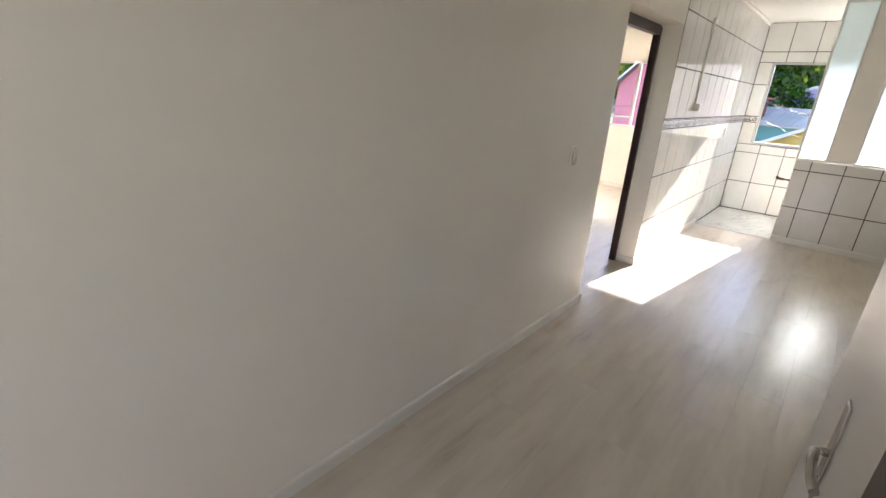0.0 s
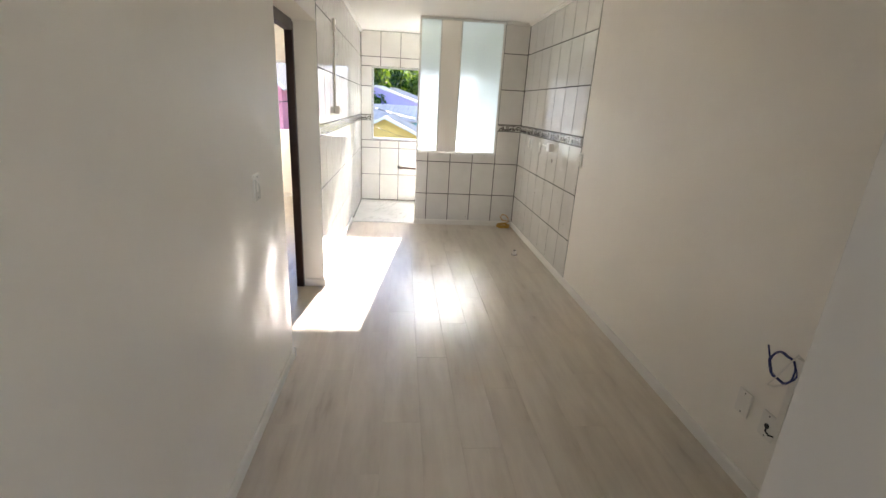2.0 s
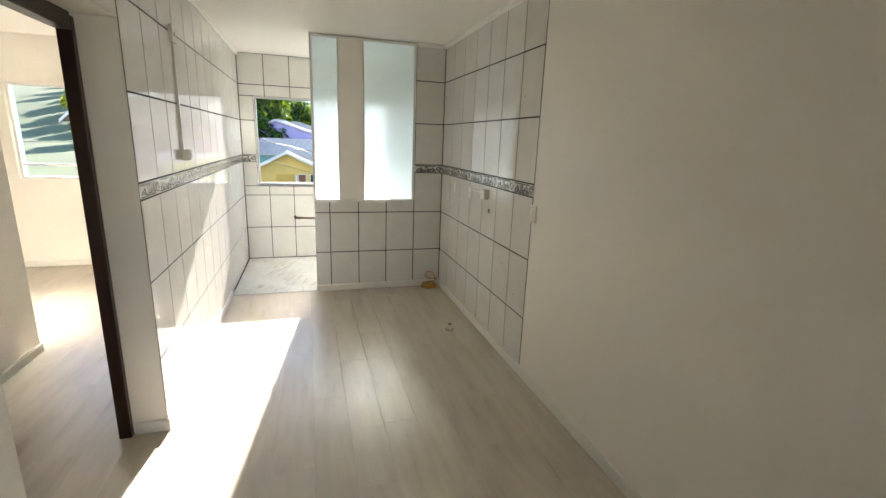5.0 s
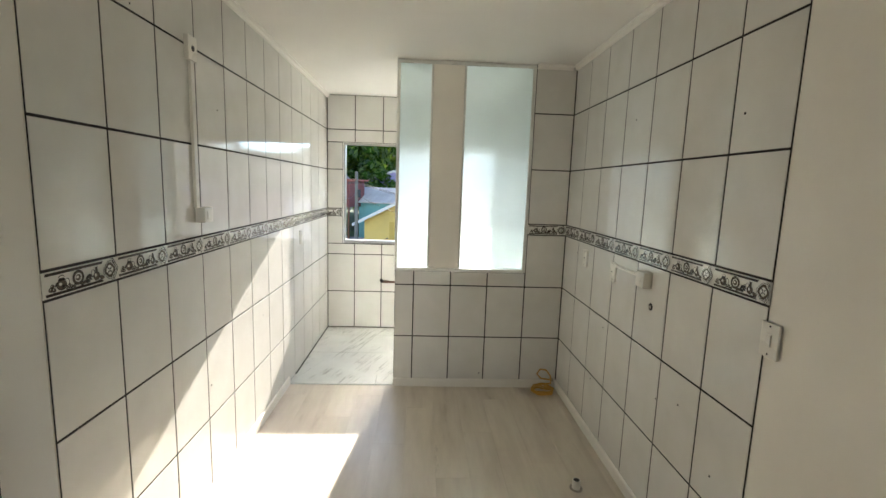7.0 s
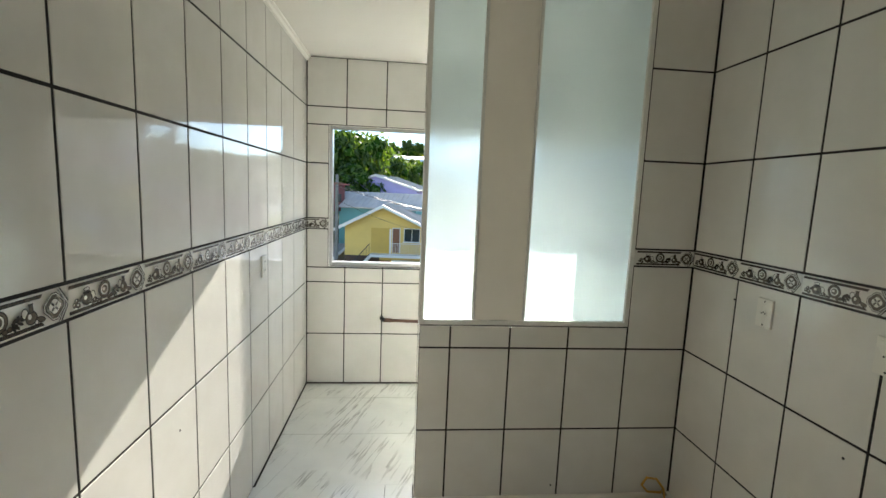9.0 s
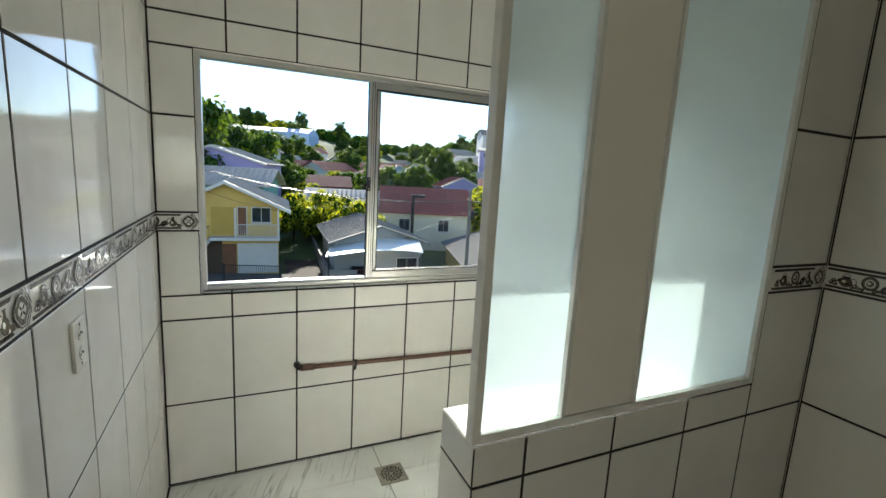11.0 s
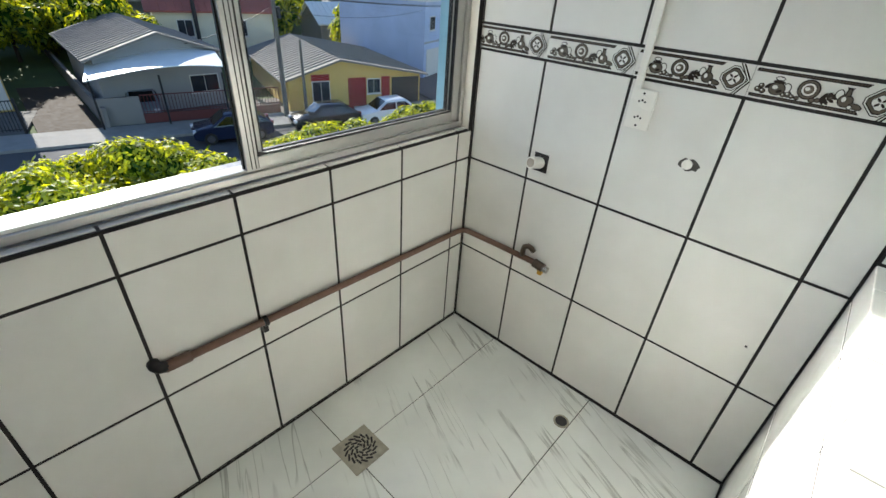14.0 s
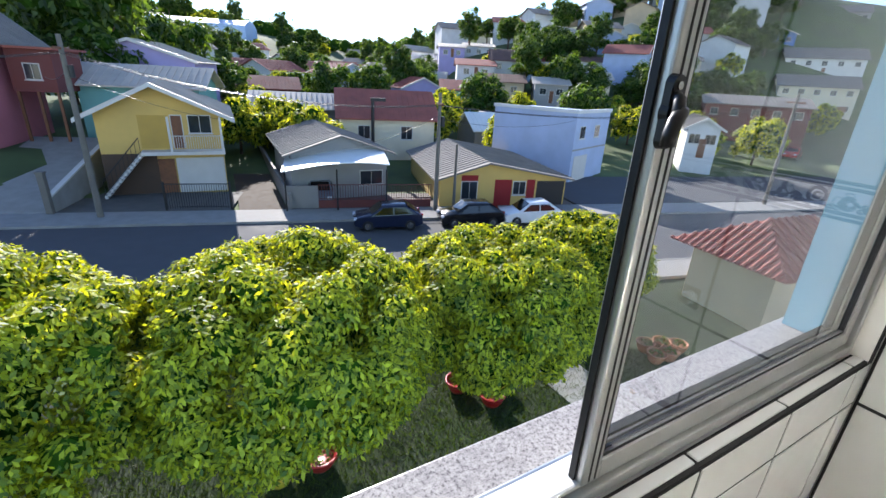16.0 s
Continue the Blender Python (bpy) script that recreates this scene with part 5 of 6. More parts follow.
part("body", soft_box((TF, -1.425, 2.17), (TF + 0.022, -1.35, 2.275), 0.004), M_PLASTIC, box_3)
bm = bmesh.new()
rod(bm, (TF + 0.021, -1.388, 2.222), (TF + 0.0235, -1.388, 2.222), 0.013, 10)
part("knockout", bm, M_BLACK, box_3)
tagged(part("cable_conduit", soft_box((XU - TF - 0.012, 0.875, 1.263), (XU - TF, 0.897, ZC - 0.002), 0.002), M_PLASTIC), "vertical white cable conduit beside the window", "conduit")
tagged(part("cable_conduit", soft_box((XR - 0.022, -4.618, 0.335), (XR, -4.588, 0.715), 0.003), M_PLASTIC), "short white conduit with loose wires", "conduit")
loops = []
for k in range(64):
    a = 2 * math.pi * k / 22
    loops.append((XR - 0.02 - 0.0008 * k % 0.012, -4.545 + (0.062 + 0.004 * math.sin(k)) * math.cos(a), 0.645 + (0.060 + 0.004 * math.cos(1.7 * k)) * math.sin(a)))
loops.append((XR - 0.03, -4.46, 0.70))
tagged(part("wire_coil", tube(loops, 0.0035, 6), M_BLUEWIRE), "coil of dark blue wire hanging from the conduit", "wire")
tagged(part("loose_wire", tube([(XR - 0.012, -4.60, 0.715), (XR - 0.03, -4.60, 0.735), (XR - 0.035, -4.585, 0.70), (XR - 0.03, -4.54, 0.60), (XR - 0.02, -4.50, 0.535), (XR - 0.02, -4.53, 0.545), (XR - 0.015, -4.575, 0.585)], 0.003, 6), M_PLASTIC), "loose white wire end", "wire")
tagged(part("loose_wire", tube([(XR - 0.011, -4.55, 0.362), (XR - 0.03, -4.565, 0.352), (XR - 0.03, -4.585, 0.345), (XR - 0.02, -4.60, 0.35)], 0.0035, 6), M_BLACK), "short black lead from the outlet", "wire")

# pipe holes and drill marks in the tiles
def dot(p, n, r, mat, name, label, cat, r_in=0.0):
    p, n = Vector(p), Vector(n)
    bm = bmesh.new()
    rod(bm, p - n * 0.001, p + n * 0.0012, r, 14)
    ob = tagged(part(name, bm, mat), label, cat)
    if r_in:
        bm = bmesh.new()
        rod(bm, p - n * 0.001, p + n * 0.004, r_in, 12)
        part("pipe_end", bm, M_CHROME, ob)


dot((XR - TF, -1.390, 1.085), (-1, 0, 0), 0.019, M_BLACK, "pipe_hole", "dark water pipe hole in a wall tile", "pipe hole", 0.010)
for y, z in ((-1.70, 0.72), (-0.85, 0.80), (-1.52, 0.66), (-0.30, 1.20), (-1.05, 2.05), (-1.90, 1.95), (-0.72, 0.40), (-1.95, 0.55)):
    dot((XR - TF, y, z), (-1, 0, 0), 0.005, M_BLACK, "drill_hole", "small drill hole in a wall tile", "drill hole")
for y, z in ((-1.78, 2.26), (-1.12, 2.00), (-0.55, 0.75), (-1.30, 0.60)):
    dot((TF, y, z), (1, 0, 0), 0.004, M_BLACK, "drill_hole", "small drill hole in a wall tile", "drill hole")
for y, z in ((0.336, 0.587), (0.55, 1.72), (0.43, 1.58), (0.62, 1.62), (0.30, 1.75)):
    dot((XU - TF, y, z), (-1, 0, 0), 0.004, M_BLACK, "drill_hole", "small drill hole in a wall tile", "drill hole")
dot((1.57, -TF, 0.12), (0, -1, 0), 0.005, M_BLACK, "drill_hole", "small drill hole in a wall tile", "drill hole")

stub = thing("drain_stub", "white drain pipe stub standing out of the floor", "pipe", (1.965, -1.275, 0))
bm = bmesh.new()
rod(bm, (0, 0, -0.002), (0, 0, 0.052), 0.022, 16)
part("pipe", bm, M_PLASTIC, stub)
bm = bmesh.new()
rod(bm, (0, 0, 0.050), (0, 0, 0.0535), 0.017, 14)
part("mouth", bm, M_BLACK, stub)
bm = bmesh.new()
rod(bm, (0, 0, 0.0003), (0, 0, 0.004), 0.036, 14)
part("mortar_ring", bm, M_PASTE, stub)

pts = []
for k in range(70):
    a = 2 * math.pi * k / 20
    pts.append((2.085 + (0.085 + 0.006 * math.sin(0.9 * k)) * math.cos(a), -0.115 + (0.072 + 0.005 * math.cos(0.7 * k)) * math.sin(a), 0.010 + 0.0006 * k + 0.004 * math.sin(1.3 * k)))
pts += [(2.16, -0.08, 0.07), (2.165, -0.05, 0.12), (2.13, -0.035, 0.165), (2.08, -0.03, 0.17), (2.055, -0.03, 0.13), (2.09, -0.03, 0.09), (2.17, -0.02, 0.075), (2.19, -0.004, 0.075)]
hose = tagged(part("gas_hose", tube(pts, 0.0065, 7), M_YELLOW), "coiled yellow gas hose on the floor in the corner", "hose")
bm = bmesh.new()
rod(bm, (2.185, -0.035, 0.075), (2.195, -0.003, 0.075), 0.011, 10)
part("fitting", bm, M_BRASS, hose)

# ---- utility room fittings ----
py = YW - 0.022
pipe = thing("water_pipe", "brown water pipe run along the tiles with a tap", "water pipe")
part("run", tube([(0.64, py, 0.553), (0.9, py, 0.546), (1.4, py, 0.533), (1.86, py, 0.523), (1.885, py - 0.006, 0.523), (1.897, py - 0.025, 0.523), (1.898, 1.30, 0.528), (1.898, 1.05, 0.530)], 0.0125, 12), M_PIPE, pipe)
part("socket", tube([(0.632, py, 0.5535), (0.70, py, 0.5515)], 0.017, 12), M_PIPE, pipe)
part("elbow", tube([(0.612, YW - 0.002, 0.570), (0.612, py + 0.004, 0.568), (0.617, py, 0.562), (0.636, py, 0.554)], 0.017, 10), M_BLACK, pipe, "black plastic elbow")
bm = bmesh.new()
rod(bm, (0.918, py, 0.5455), (0.932, py, 0.5450), 0.018, 12)
box(bm, (0.914, py - 0.006, 0.505), (0.930, YW - 0.003, 0.535))
part("clip", bm, M_BLACK, pipe)
tap = part("tap", tube([(1.898, 1.160, 0.530), (1.895, 1.160, 0.562), (1.892, 1.154, 0.584), (1.892, 1.138, 0.594), (1.896, 1.122, 0.588), (1.903, 1.117, 0.574)], 0.0115, 12), M_TAP, pipe, "dull bronze tap")
bm = bmesh.new()
rod(bm, (1.898, 1.10, 0.529), (1.896, 1.055, 0.524), 0.019, 14)
part("valve_body", bm, M_TAP, tap)
bm = bmesh.new()
rod(bm, (1.896, 1.055, 0.524), (1.895, 1.035, 0.522), 0.014, 12)
part("nut", bm, M_CHROME, tap)
part("handle", soft_box((1.885, 1.055, 0.490), (1.905, 1.075, 0.512), 0.004), M_YELLOW, tap)
outlet = thing("drain_outlet", "white drain pipe in a dark square cut in the tile", "pipe")
part("cut", boxes(((XU - TF - 0.001, 1.135, 0.905), (XU - TF + 0.001, 1.195, 0.975))), M_BLACK, outlet)
bm = bmesh.new()
rod(bm, (XU - 0.005, 1.168, 0.938), (XU - 0.060, 1.176, 0.950), 0.022, 16)
part("pipe", bm, M_PLASTIC, outlet)
bm = bmesh.new()
rod(bm, (XU - 0.0595, 1.176, 0.950), (XU - 0.0615, 1.1762, 0.9503), 0.017, 14)
part("mouth", bm, M_PASTE, outlet)
patch = thing("pipe_patch", "grey patched water outlet in the tile", "pipe patch")
bm = bmesh.new()
rim = [(0.682 + (0.030 + 0.005 * math.sin(3.1 * k)) * math.cos(6.2832 * k / 18) - 0.004, 1.082 + (0.018 + 0.004 * math.cos(2.3 * k)) * math.sin(6.2832 * k / 18)) for k in range(18)]
front = [bm.verts.new((XU - TF - 0.0015, y, z)) for y, z in rim]
back = [bm.verts.new((XU - TF + 0.001, y, z)) for y, z in rim]
bm.faces.new(front)
for k in range(18):
    bm.faces.new((front[k], front[(k + 1) % 18], back[(k + 1) % 18], back[k]))
part("mortar", bm, M_MORTAR, patch)
bm = bmesh.new()
rod(bm, (XU - TF, 0.683, 1.082), (XU - TF - 0.006, 0.683, 1.082), 0.015, 14)
part("pipe_end", bm, M_PLASTIC, patch)
valve = thing("stop_valve", "small chrome valve stem with a black washer", "valve")
bm = bmesh.new()
rod(bm, (XU - TF, 1.178, 1.80), (XU - 0.02, 1.178, 1.80), 0.024, 14)
part("washer", bm, M_BLACK, valve)
bm = bmesh.new()
rod(bm, (XU - 0.02, 1.178, 1.80), (XU - 0.055, 1.185, 1.802), 0.011, 12)
part("stem", bm, M_CHROME, valve)

# square floor drain with a swirl of slots
drain = thing("floor_drain", "square tarnished metal floor drain with swirl slots", "floor drain", (1.072, 1.222, 0))
part("plate", soft_box((-0.075, -0.075, 0.0003), (0.075, 0.075, 0.005), 0.0015, 1), M_BRASS, drain)
for ring_r, cnt, ln in ((0.016, 6, 0.018), (0.033, 11, 0.024), (0.052, 16, 0.026)):
    for k in range(cnt):
        a = 6.2832 * k / cnt
        bm = bmesh.new()
        box(bm, (-ln / 2, -0.0036, 0.004), (ln / 2, 0.0036, 0.0058), pose(ring_r * math.cos(a), ring_r * math.sin(a), 0, 0, 0, math.degrees(a) + 55))
        part("slot", bm, M_BLACK, drain)
dp = thing("drain_hole", "small round drain hole in the marble floor", "drain hole", (1.725, 0.751, 0))
bm = bmesh.new()
rod(bm, (0, 0, 0.0002), (0, 0, 0.003), 0.032, 18)
part("rim", bm, M_BRASS, dp)
bm = bmesh.new()
rod(bm, (0, 0, 0.0008), (0, 0, 0.0036), 0.024, 16)
part("mouth", bm, M_BLACK, dp)
tagged(part("stay_rod", tube([(0.885, 0.052, 2.585), (1.10, 0.052, 2.515)], 0.008, 8), M_ALU), "thin metal stay behind the frosted pane", "stay rod")

# ---- entrance door, standing open ----
door_1 = thing("door_1", "white entrance door standing open with a metal handle", "door", (1.437, -6.18, 0), 93.0, "", "structure")
part("leaf", soft_box((0, -0.0175, 0.01), (0.84, 0.0175, 2.10), 0.002), M_DOOR, door_1)
hd = part("handle", soft_box((0.575, 0.0176, 0.86), (0.615, 0.023, 1.07), 0.004), M_CHROME, door_1, "worn metal handle plate")
part("lever", tube([(0.595, 0.022, 0.96), (0.595, 0.034, 0.96), (0.590, 0.040, 0.959), (0.56, 0.043, 0.956), (0.51, 0.043, 0.953), (0.48, 0.038, 0.951)], 0.008, 10), M_CHROME, hd)
bm = bmesh.new()
rod(bm, (0.595, 0.022, 0.895), (0.595, 0.030, 0.895), 0.012, 12)
part("cylinder", bm, M_CHROME, hd)
frame_1 = thing("door_frame", "dark-stained wooden frame of the entrance door", "door frame", kind="structure")
part("jamb", soft_box((1.327, -6.37, 0), (1.387, -6.20, 2.15), 0.003), M_DARKWOOD, frame_1)

# ---- pieces: wall tiles, border tiles, floor planks, floor tiles ----
TILE_CACHE = {}


def tile_data(w, h):
    key = (round(w, 4), round(h, 4))
    if key not in TILE_CACHE:
        bm = bmesh.new()
        e, t = 0.0010, 0.0016
        back = [bm.verts.new(p) for p in ((0, 0, 0), (w, 0, 0), (w, h, 0), (0, h, 0))]
        mid = [bm.verts.new(p) for p in ((0, 0, t - e), (w, 0, t - e), (w, h, t - e), (0, h, t - e))]
        top = [bm.verts.new(p) for p in ((e, e, t), (w - e, e, t), (w - e, h - e, t), (e, h - e, t))]
        for a, b in ((back, mid), (mid, top)):
            for i in range(4):
                bm.faces.new((a[i], a[(i + 1) % 4], b[(i + 1) % 4], b[i]))
        bm.faces.new(top)
        TILE_CACHE[key] = data_of("tile", bm, M_TILE)
    return TILE_CACHE[key]


def border_data(w, start=0.0):
    """A border tile, w wide, cut from a printed pattern 0.305 long that begins at start."""
    key = ("band", round(w, 4), round(start, 4))
    if key in TILE_CACHE:
        return TILE_CACHE[key]
    h, t = BAND - JOINT, 0.0022
    bm = bmesh.new()
    box(bm, (0, 0, 0), (w, h, t))
    layer = [0]

    def poly(pts, mat, dz=None):
        """One printed patch, cut off at the tile's ends."""
        pts = [(x - start, y) for x, y in pts]
        for edge, sgn in ((0.0005, 1), (w - 0.0005, -1)):
            out = []
            for (xa, ya), (xb, yb) in zip(pts, pts[1:] + pts[:1]):
                ia, ib = sgn * (xa - edge) >= 0, sgn * (xb - edge) >= 0
                if ia:
                    out.append((xa, ya))
                if ia != ib:
                    k = (edge - xa) / (xb - xa)
                    out.append((edge, ya + k * (yb - ya)))
            pts = out
            if len(pts) < 3:
                return
        layer[0] += 1
        bm.faces.new([bm.verts.new((x, y, t + 0.0002 + 0.00002 * layer[0])) for x, y in pts]).material_index = mat

    def disc(x, y, rx, ry, mat, n=12, turn=0.0):
        c, s = math.cos(turn), math.sin(turn)
        ring = [(rx * math.cos(6.2832 * k / n), ry * math.sin(6.2832 * k / n)) for k in range(n)]
        poly([(x + c * p - s * q, y + s * p + c * q) for p, q in ring], mat)

    def outlined(x, y, rx, ry, fill=2, n=14, turn=0.0, line=0.0022):
        disc(x, y, rx, ry, 1, n, turn)
        disc(x, y, rx - line, ry - line, fill, n, turn)

    m = h / 2
    # hatched bands above and below
    for a, b in ((0.004, 0.0125), (h - 0.0125, h - 0.004)):
        poly([(0.006, a), (0.236, a), (0.229, b), (0.004, b)] if a < m else [(0.004, a), (0.229, a), (0.236, b), (0.006, b)], 1)
        for k in range(38):
            x = 0.010 + 0.0058 * k
            poly([(x, a + 0.0025), (x + 0.0030, a + 0.0025), (x + 0.0045, b - 0.0025), (x + 0.0015, b - 0.0025)], 2)
    # teapot among fruit
    for x, y, r in ((0.021, 0.024, 0.008), (0.032, 0.021, 0.0075), (0.027, 0.033, 0.007), (0.088, 0.022, 0.0085), (0.079, 0.019, 0.006), (0.097, 0.019, 0.006)):
        outlined(x, y, r, r * 0.9)
        disc(x - r * 0.25, y + r * 0.2, r * 0.3, r * 0.3, 0, 6)
    outlined(0.081, 0.036, 0.010, 0.012, 0)
    disc(0.043, 0.036, 0.011, 0.0045, 1, 8, 0.7)
    outlined(0.061, 0.031, 0.019, 0.016)
    disc(0.056, 0.034, 0.006, 0.005, 0, 8)
    disc(0.067, 0.026, 0.007, 0.004, 1, 8, 0.4)
    disc(0.061, 0.047, 0.014, 0.004, 1)
    outlined(0.061, 0.055, 0.011, 0.0055, 0, 12)
    # plate
    outlined(0.125, 0.041, 0.0235, 0.0235, 2, 20, 0, 0.003)
    disc(0.125, 0.041, 0.0165, 0.0165, 1, 18)
    disc(0.125, 0.041, 0.0145, 0.0145, 0, 18)
    disc(0.125, 0.041, 0.0105, 0.0105, 2, 14)
    disc(0.122, 0.042, 0.0055, 0.0045, 0, 8)
    for x, y, r in ((0.139, 0.019, 0.0075), (0.150, 0.021, 0.007), (0.108, 0.018, 0.006)):
        outlined(x, y, r, r * 0.85)
    # dark leaves
    for k in range(9):
        a = 0.5 + 0.35 * k
        disc(0.168 + 0.011 * math.cos(a * 2), 0.029 + 0.008 * math.sin(a * 2.3), 0.010, 0.0042, 1, 6, a)
    disc(0.172, 0.031, 0.004, 0.002, 2, 6, 0.6)
    # jug and lying bottle
    outlined(0.186, 0.042, 0.009, 0.012, 0)
    outlined(0.201, 0.030, 0.0155, 0.015)
    disc(0.197, 0.033, 0.0045, 0.006, 0, 8)
    poly([(0.194, 0.040), (0.208, 0.040), (0.206, 0.056), (0.209, 0.060), (0.193, 0.060), (0.196, 0.056)], 1)
    poly([(0.197, 0.042), (0.205, 0.042), (0.203, 0.056), (0.199, 0.056)], 2)
    outlined(0.223, 0.021, 0.014, 0.007, 2, 12, -0.25)
    outlined(0.213, 0.018, 0.006, 0.006, 0, 10)
    # medallion with a four-petal cross, and the pointed end of the tile
    cx = 0.263
    for r, mat in ((0.034, 1), (0.0315, 0), (0.0285, 1), (0.0255, 2), (0.019, 1), (0.0175, 0)):
        q = r * 0.22
        poly([(cx + r - q * 0.4, m - q), (cx + r - q * 0.4, m + q), (cx + q, m + r - q * 0.4), (cx - q, m + r - q * 0.4), (cx - r + q * 0.4, m + q), (cx - r + q * 0.4, m - q), (cx - q, m - r + q * 0.4), (cx + q, m - r + q * 0.4)], mat)
    for k in range(4):
        a = 0.785 + 1.5708 * k
        disc(cx + 0.0075 * math.cos(a), m + 0.0075 * math.sin(a), 0.006, 0.0028, 1, 8, a)
    for off, wd, mat in ((0.0, 0.0035, 1), (0.0035, 0.003, 0), (0.0065, 0.0045, 1)):
        for s in (1, -1):
            x = 0.2955 + off
            poly([(x, m), (x + wd, m), (x + wd - 0.026, m + s * (h / 2 - 0.0005)), (x - 0.026, m + s * (h / 2 - 0.0005))], mat)
    TILE_CACHE[key] = data_of("border_tile", bm, [M_TILE, M_BANDLINE, M_BANDGREY])
    return TILE_CACHE[key]


def lay(parent, origin, u, cols, rows, hole=None):
    """Lays tiles on a wall plane: u is the direction along the wall, cols the joints along it, rows the joints in height."""
    u = Vector(u)
    n = u.cross(Vector((0, 0, 1)))
    m0 = Matrix.Translation(origin) @ Matrix((u, Vector((0, 0, 1)), n)).transposed().to_4x4()
    j = JOINT / 2

    def put(name, data, a, z):
        ob = new(name, data)
        ob.parent = parent
        ob.matrix_world = m0 @ Matrix.Translation((a, z, 0))

    for a, b in zip(cols, cols[1:]):
        for c, d in zip(rows, rows[1:]):
            pieces = [(a, b, c, d)]
            if hole and a < hole[1] and b > hole[0] and c < hole[3] and d > hole[2]:
                pieces = []
                if a < hole[0] - 0.01:
                    pieces.append((a, hole[0], max(c, hole[2] if c < hole[2] else c), min(d, hole[3])))
                if b > hole[1] + 0.01:
                    pieces.append((hole[1], b, max(c, hole[2]), min(d, hole[3])))
                if c < hole[2] - 0.01:
                    pieces.append((a, b, c, hole[2]))
                if d > hole[3] + 0.01:
                    pieces.append((a, b, hole[3], d))
            for p, q, r, s in pieces:
                if q - p < 0.02 or s - r < 0.02:
                    continue
                if abs(c - 3 * ROW) < 1e-4:
                    put("border_tile", border_data(q - p - 0.001, 0.305 - (q - p) if a == cols[0] or abs(p - a) > 1e-6 else 0.0), p, r + j)
                else:
                    put("tile", tile_data(q - p - JOINT, s - r - JOINT), p + j, r + j)


ROWS = [0.005, ROW, 2 * ROW, 3 * ROW, 3 * ROW + BAND, 4 * ROW + BAND, 5 * ROW + BAND, ZC]


def joints(lo, hi, first, pitch=COL):
    k = math.ceil((lo - first) / pitch + 0.06)
    out = [lo]
    while first + k * pitch < hi - 0.02:
        out.append(first + k * pitch)
        k += 1
    return out + [hi]


def grout(name, lo, hi, parent):
    return part(name, boxes((lo, hi)), M_GROUT, parent)


tiling_left = thing("wall_tiling_left", "cream glazed wall tiles with dark joints and a printed border", "wall tiles", kind="structure")
grout("grout", (0.0002, DY1 + 0.004, 0), (0.002, YW - 0.001, ZC), tiling_left)
ys = joints(DY1 + 0.003, YW - 0.002, -1.937, 0.303)
lay(tiling_left, (0.002, 0, 0), (0, 1, 0), ys, ROWS)
tiling_right = thing("wall_tiling_right", "cream glazed wall tiles with dark joints and a printed border", "wall tiles", kind="structure")
grout("grout", (XR - 0.002, -2.128, 0), (XR - 0.0002, -0.001, ZC), tiling_right)
lay(tiling_right, (XR - 0.002, 0, 0), (0, -1, 0), joints(0.002, 2.128, 0.0, 0.306), ROWS)
lay(half_wall, (0, 0.002, 0), (1, 0, 0), joints(0.856, 1.913, 1.008, 0.298), [0.005, ROW, 2 * ROW, HW_Z])
lay(half_wall, (0, 0.002, 0), (1, 0, 0), [1.913, XR - 0.005], ROWS)
lay(half_wall, (1.915, 0, 0), (0, -1, 0), [-HW_T + 0.002, -0.037], [HW_Z] + ROWS[3:])
lay(half_wall, (0.858, 0, 0), (0, -1, 0), [-HW_T, -0.002], [0.005, ROW, 2 * ROW, HW_Z])
lay(half_wall, (0, HW_T - 0.002, 0), (-1, 0, 0), [-c for c in joints(0.856, XU - 0.005, 1.008, 0.298)[::-1]], [0.005, ROW, 2 * ROW, HW_Z])
tiling_window = thing("wall_tiling_window", "cream glazed tiles around the window with dark joints", "wall tiles", kind="structure")
part("grout", boxes(((0.001, YW - 0.002, 0), (WX0, YW - 0.0002, ZC)), ((WX0, YW - 0.002, 0), (WX1, YW - 0.0002, WZ0 - 0.012)), ((WX0, YW - 0.002, WZ1), (WX1, YW - 0.0002, ZC)), ((WX1, YW - 0.002, 0), (XU - 0.001, YW - 0.0002, ZC))), M_GROUT, tiling_window)
lay(tiling_window, (0, YW - 0.002, 0), (1, 0, 0), joints(0.006, XU - 0.006, 0.307, 0.305), ROWS, (WX0, WX1, WZ0 - 0.010, WZ1))
tiling_utility = thing("wall_tiling_utility", "cream glazed tiles with dark joints on the utility wall", "wall tiles", kind="structure")
grout("grout", (XU - 0.002, HW_T, 0), (XU - 0.0002, YW - 0.004, ZC), tiling_utility)
lay(tiling_utility, (XU - 0.002, 0, 0), (0, -1, 0), [-c for c in joints(HW_T + 0.002, YW - 0.006, 0.609, 0.305)[::-1]], ROWS)

# ledge tiles on the half wall and the inner sill of the window
for a, b in zip([0.856, 1.16, 1.465, 1.77], [1.16, 1.465, 1.77, 1.912]):
    part("ledge_tile", soft_box((a + 0.002, 0.037, HW_Z - 0.01), (b - 0.002, HW_T - 0.001, HW_Z - 0.002), 0.0015, 1), M_TILE, half_wall)
sx = [WX0] + [0.307 + 0.305 * k for k in range(6)] + [WX1]
for a, b in zip(sx, sx[1:]):
    part("sill_tile", soft_box((a + 0.004, YW + 0.007, WZ0 - 0.028), (b - 0.004, FY0 - 0.007, WZ0 - 0.003), 0.0015, 1), M_TILE, tiling_window)

part("grout", boxes(((WX0 + 0.001, YW + 0.0002, WZ0 - 0.0298), (WX1 - 0.001, FY0 - 0.001, WZ0 - 0.0062))), M_GROUT, tiling_window)

# floor planks, laid lengthwise with staggered ends
PLANK = {}


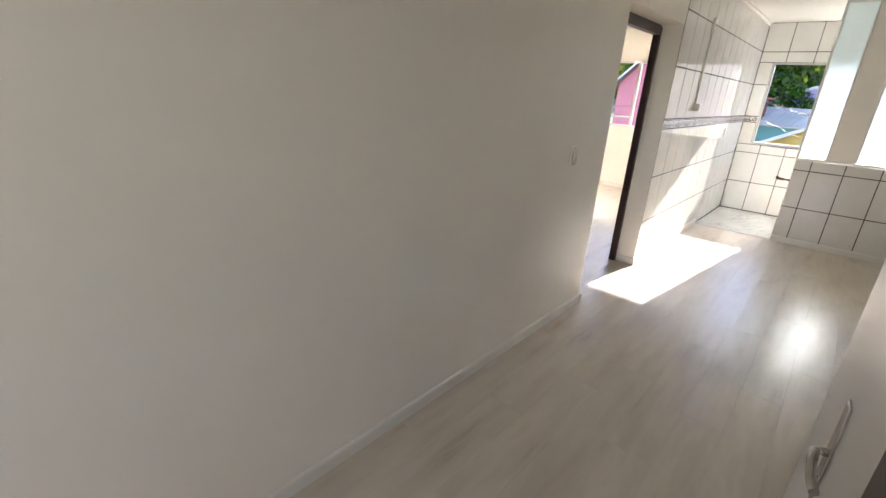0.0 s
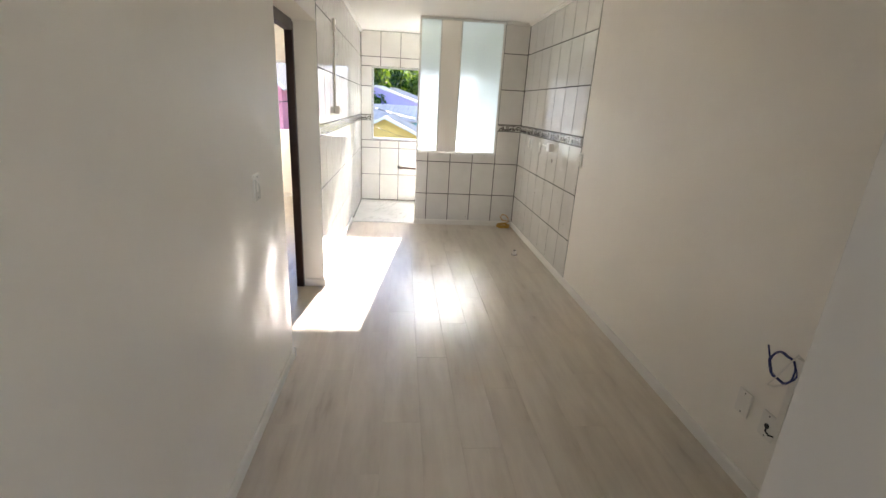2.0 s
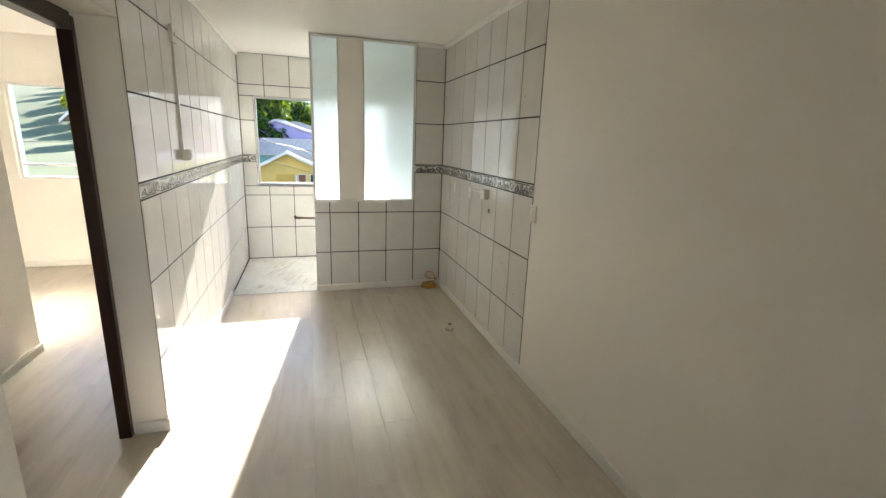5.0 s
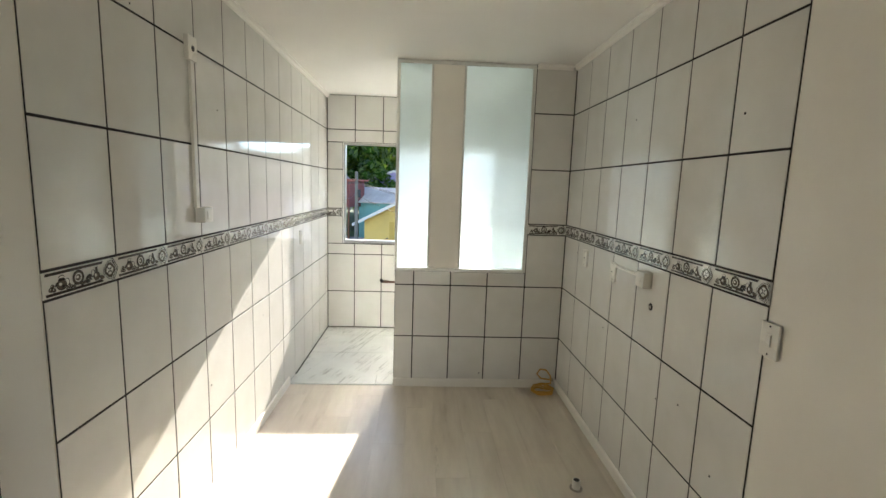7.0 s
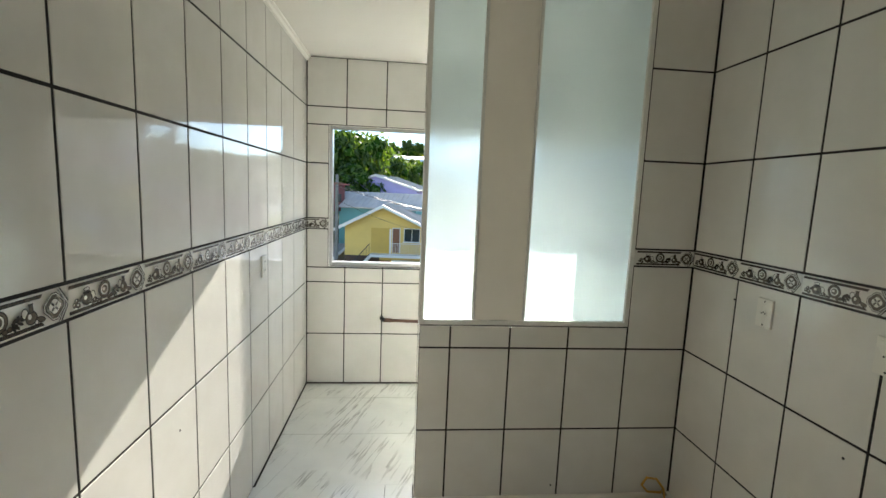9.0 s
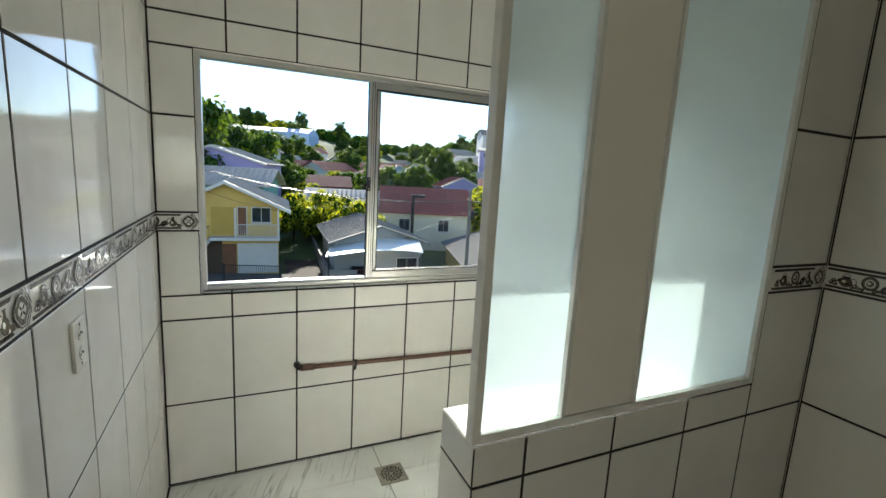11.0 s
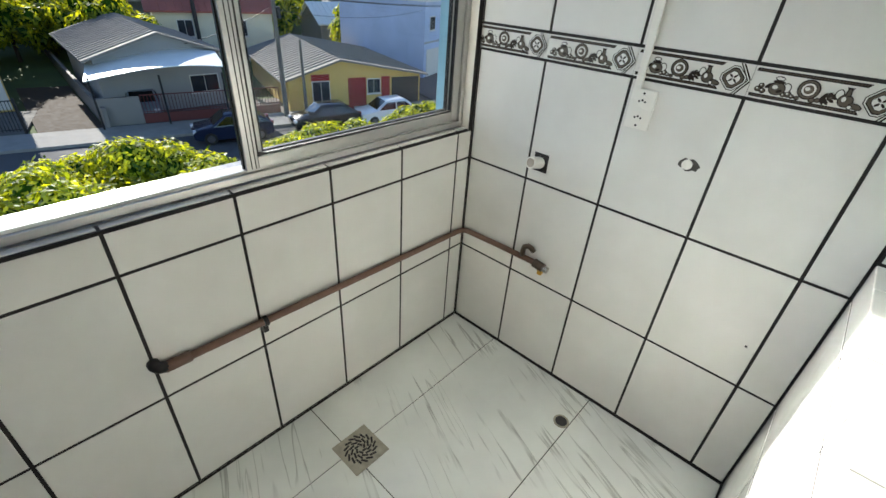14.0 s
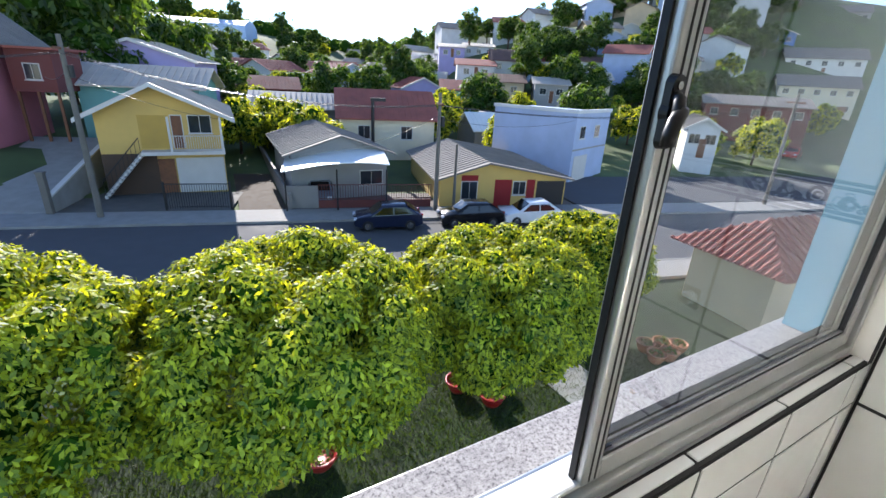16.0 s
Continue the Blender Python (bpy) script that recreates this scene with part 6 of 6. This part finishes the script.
def plank(parent, x0, x1, y0, y1):
    key = (round(x1 - x0, 3), round(y1 - y0, 3))
    if key not in PLANK:
        w, l = key
        bm = bmesh.new()
        e = 0.0005
        lowr = [bm.verts.new(p) for p in ((e / 2, e / 2, -0.010), (w - e / 2, e / 2, -0.010), (w - e / 2, l - e / 2, -0.010), (e / 2, l - e / 2, -0.010))]
        mid = [bm.verts.new((v.co.x, v.co.y, -0.0006)) for v in lowr]
        top = [bm.verts.new(p) for p in ((e, e, 0), (w - e, e, 0), (w - e, l - e, 0), (e, l - e, 0))]
        for a, b in ((lowr, mid), (mid, top)):
            for i in range(4):
                bm.faces.new((a[i], a[(i + 1) % 4], b[(i + 1) % 4], b[i]))
        bm.faces.new(top)
        PLANK[key] = data_of("plank", bm, M_PLANK)
    ob = new("plank", PLANK[key])
    ob.parent = parent
    ob.location = (x0, y0, 0)


def planks(parent, x0, x1, y0, y1, wdt=0.197, length=1.29, phase=0.0):
    k, x = 0, x0
    while x < x1 - 0.005:
        xe = min(x + wdt, x1)
        y = y0
        first = length * ((0.37 * k + phase) % 1.0)
        ye = y0 + (first if first > 0.15 else length)
        while y < y1 - 0.005:
            ye = min(ye, y1)
            plank(parent, x, xe, y, ye)
            y, ye = ye, ye + length
        x, k = xe, k + 1


planks(floor, 0, XR, -10.5, 0)
planks(floor, -0.17, 0, DY0, DY1, 0.2)
planks(floor, -1.15, -0.17, -4.2, -1.02, phase=0.3)
planks(floor, -3.9, -0.17, -1.02, YW, phase=0.6)

# marble-look floor tiles and threshold
for x0, x1, y0, y1 in ((0.0, 1.04, 0.19, 0.72), (1.04, XU, 0.19, 0.72), (0.0, 1.04, 0.72, 1.24), (1.04, XU, 0.72, 1.24), (0.0, 1.04, 1.24, YW), (1.04, XU, 1.24, YW)):
    part("floor_tile", soft_box((x0 + (0.011 if x0 == 0 else 0.0018), y0 + (0.006 if y0 == 0.19 else 0.0018), -0.011), (x1 - (0.011 if x1 == XU else 0.0018), y1 - (0.011 if y1 == YW else 0.0018), 0), 0.0006, 1), M_MARBLE, floor_utility)
for a, b in ((0.002, 0.705), (0.707, 0.854)):
    part("threshold", soft_box((a, 0.001, -0.011), (b, 0.189, 0.006), 0.0015, 1), M_MARBLE, floor_utility)
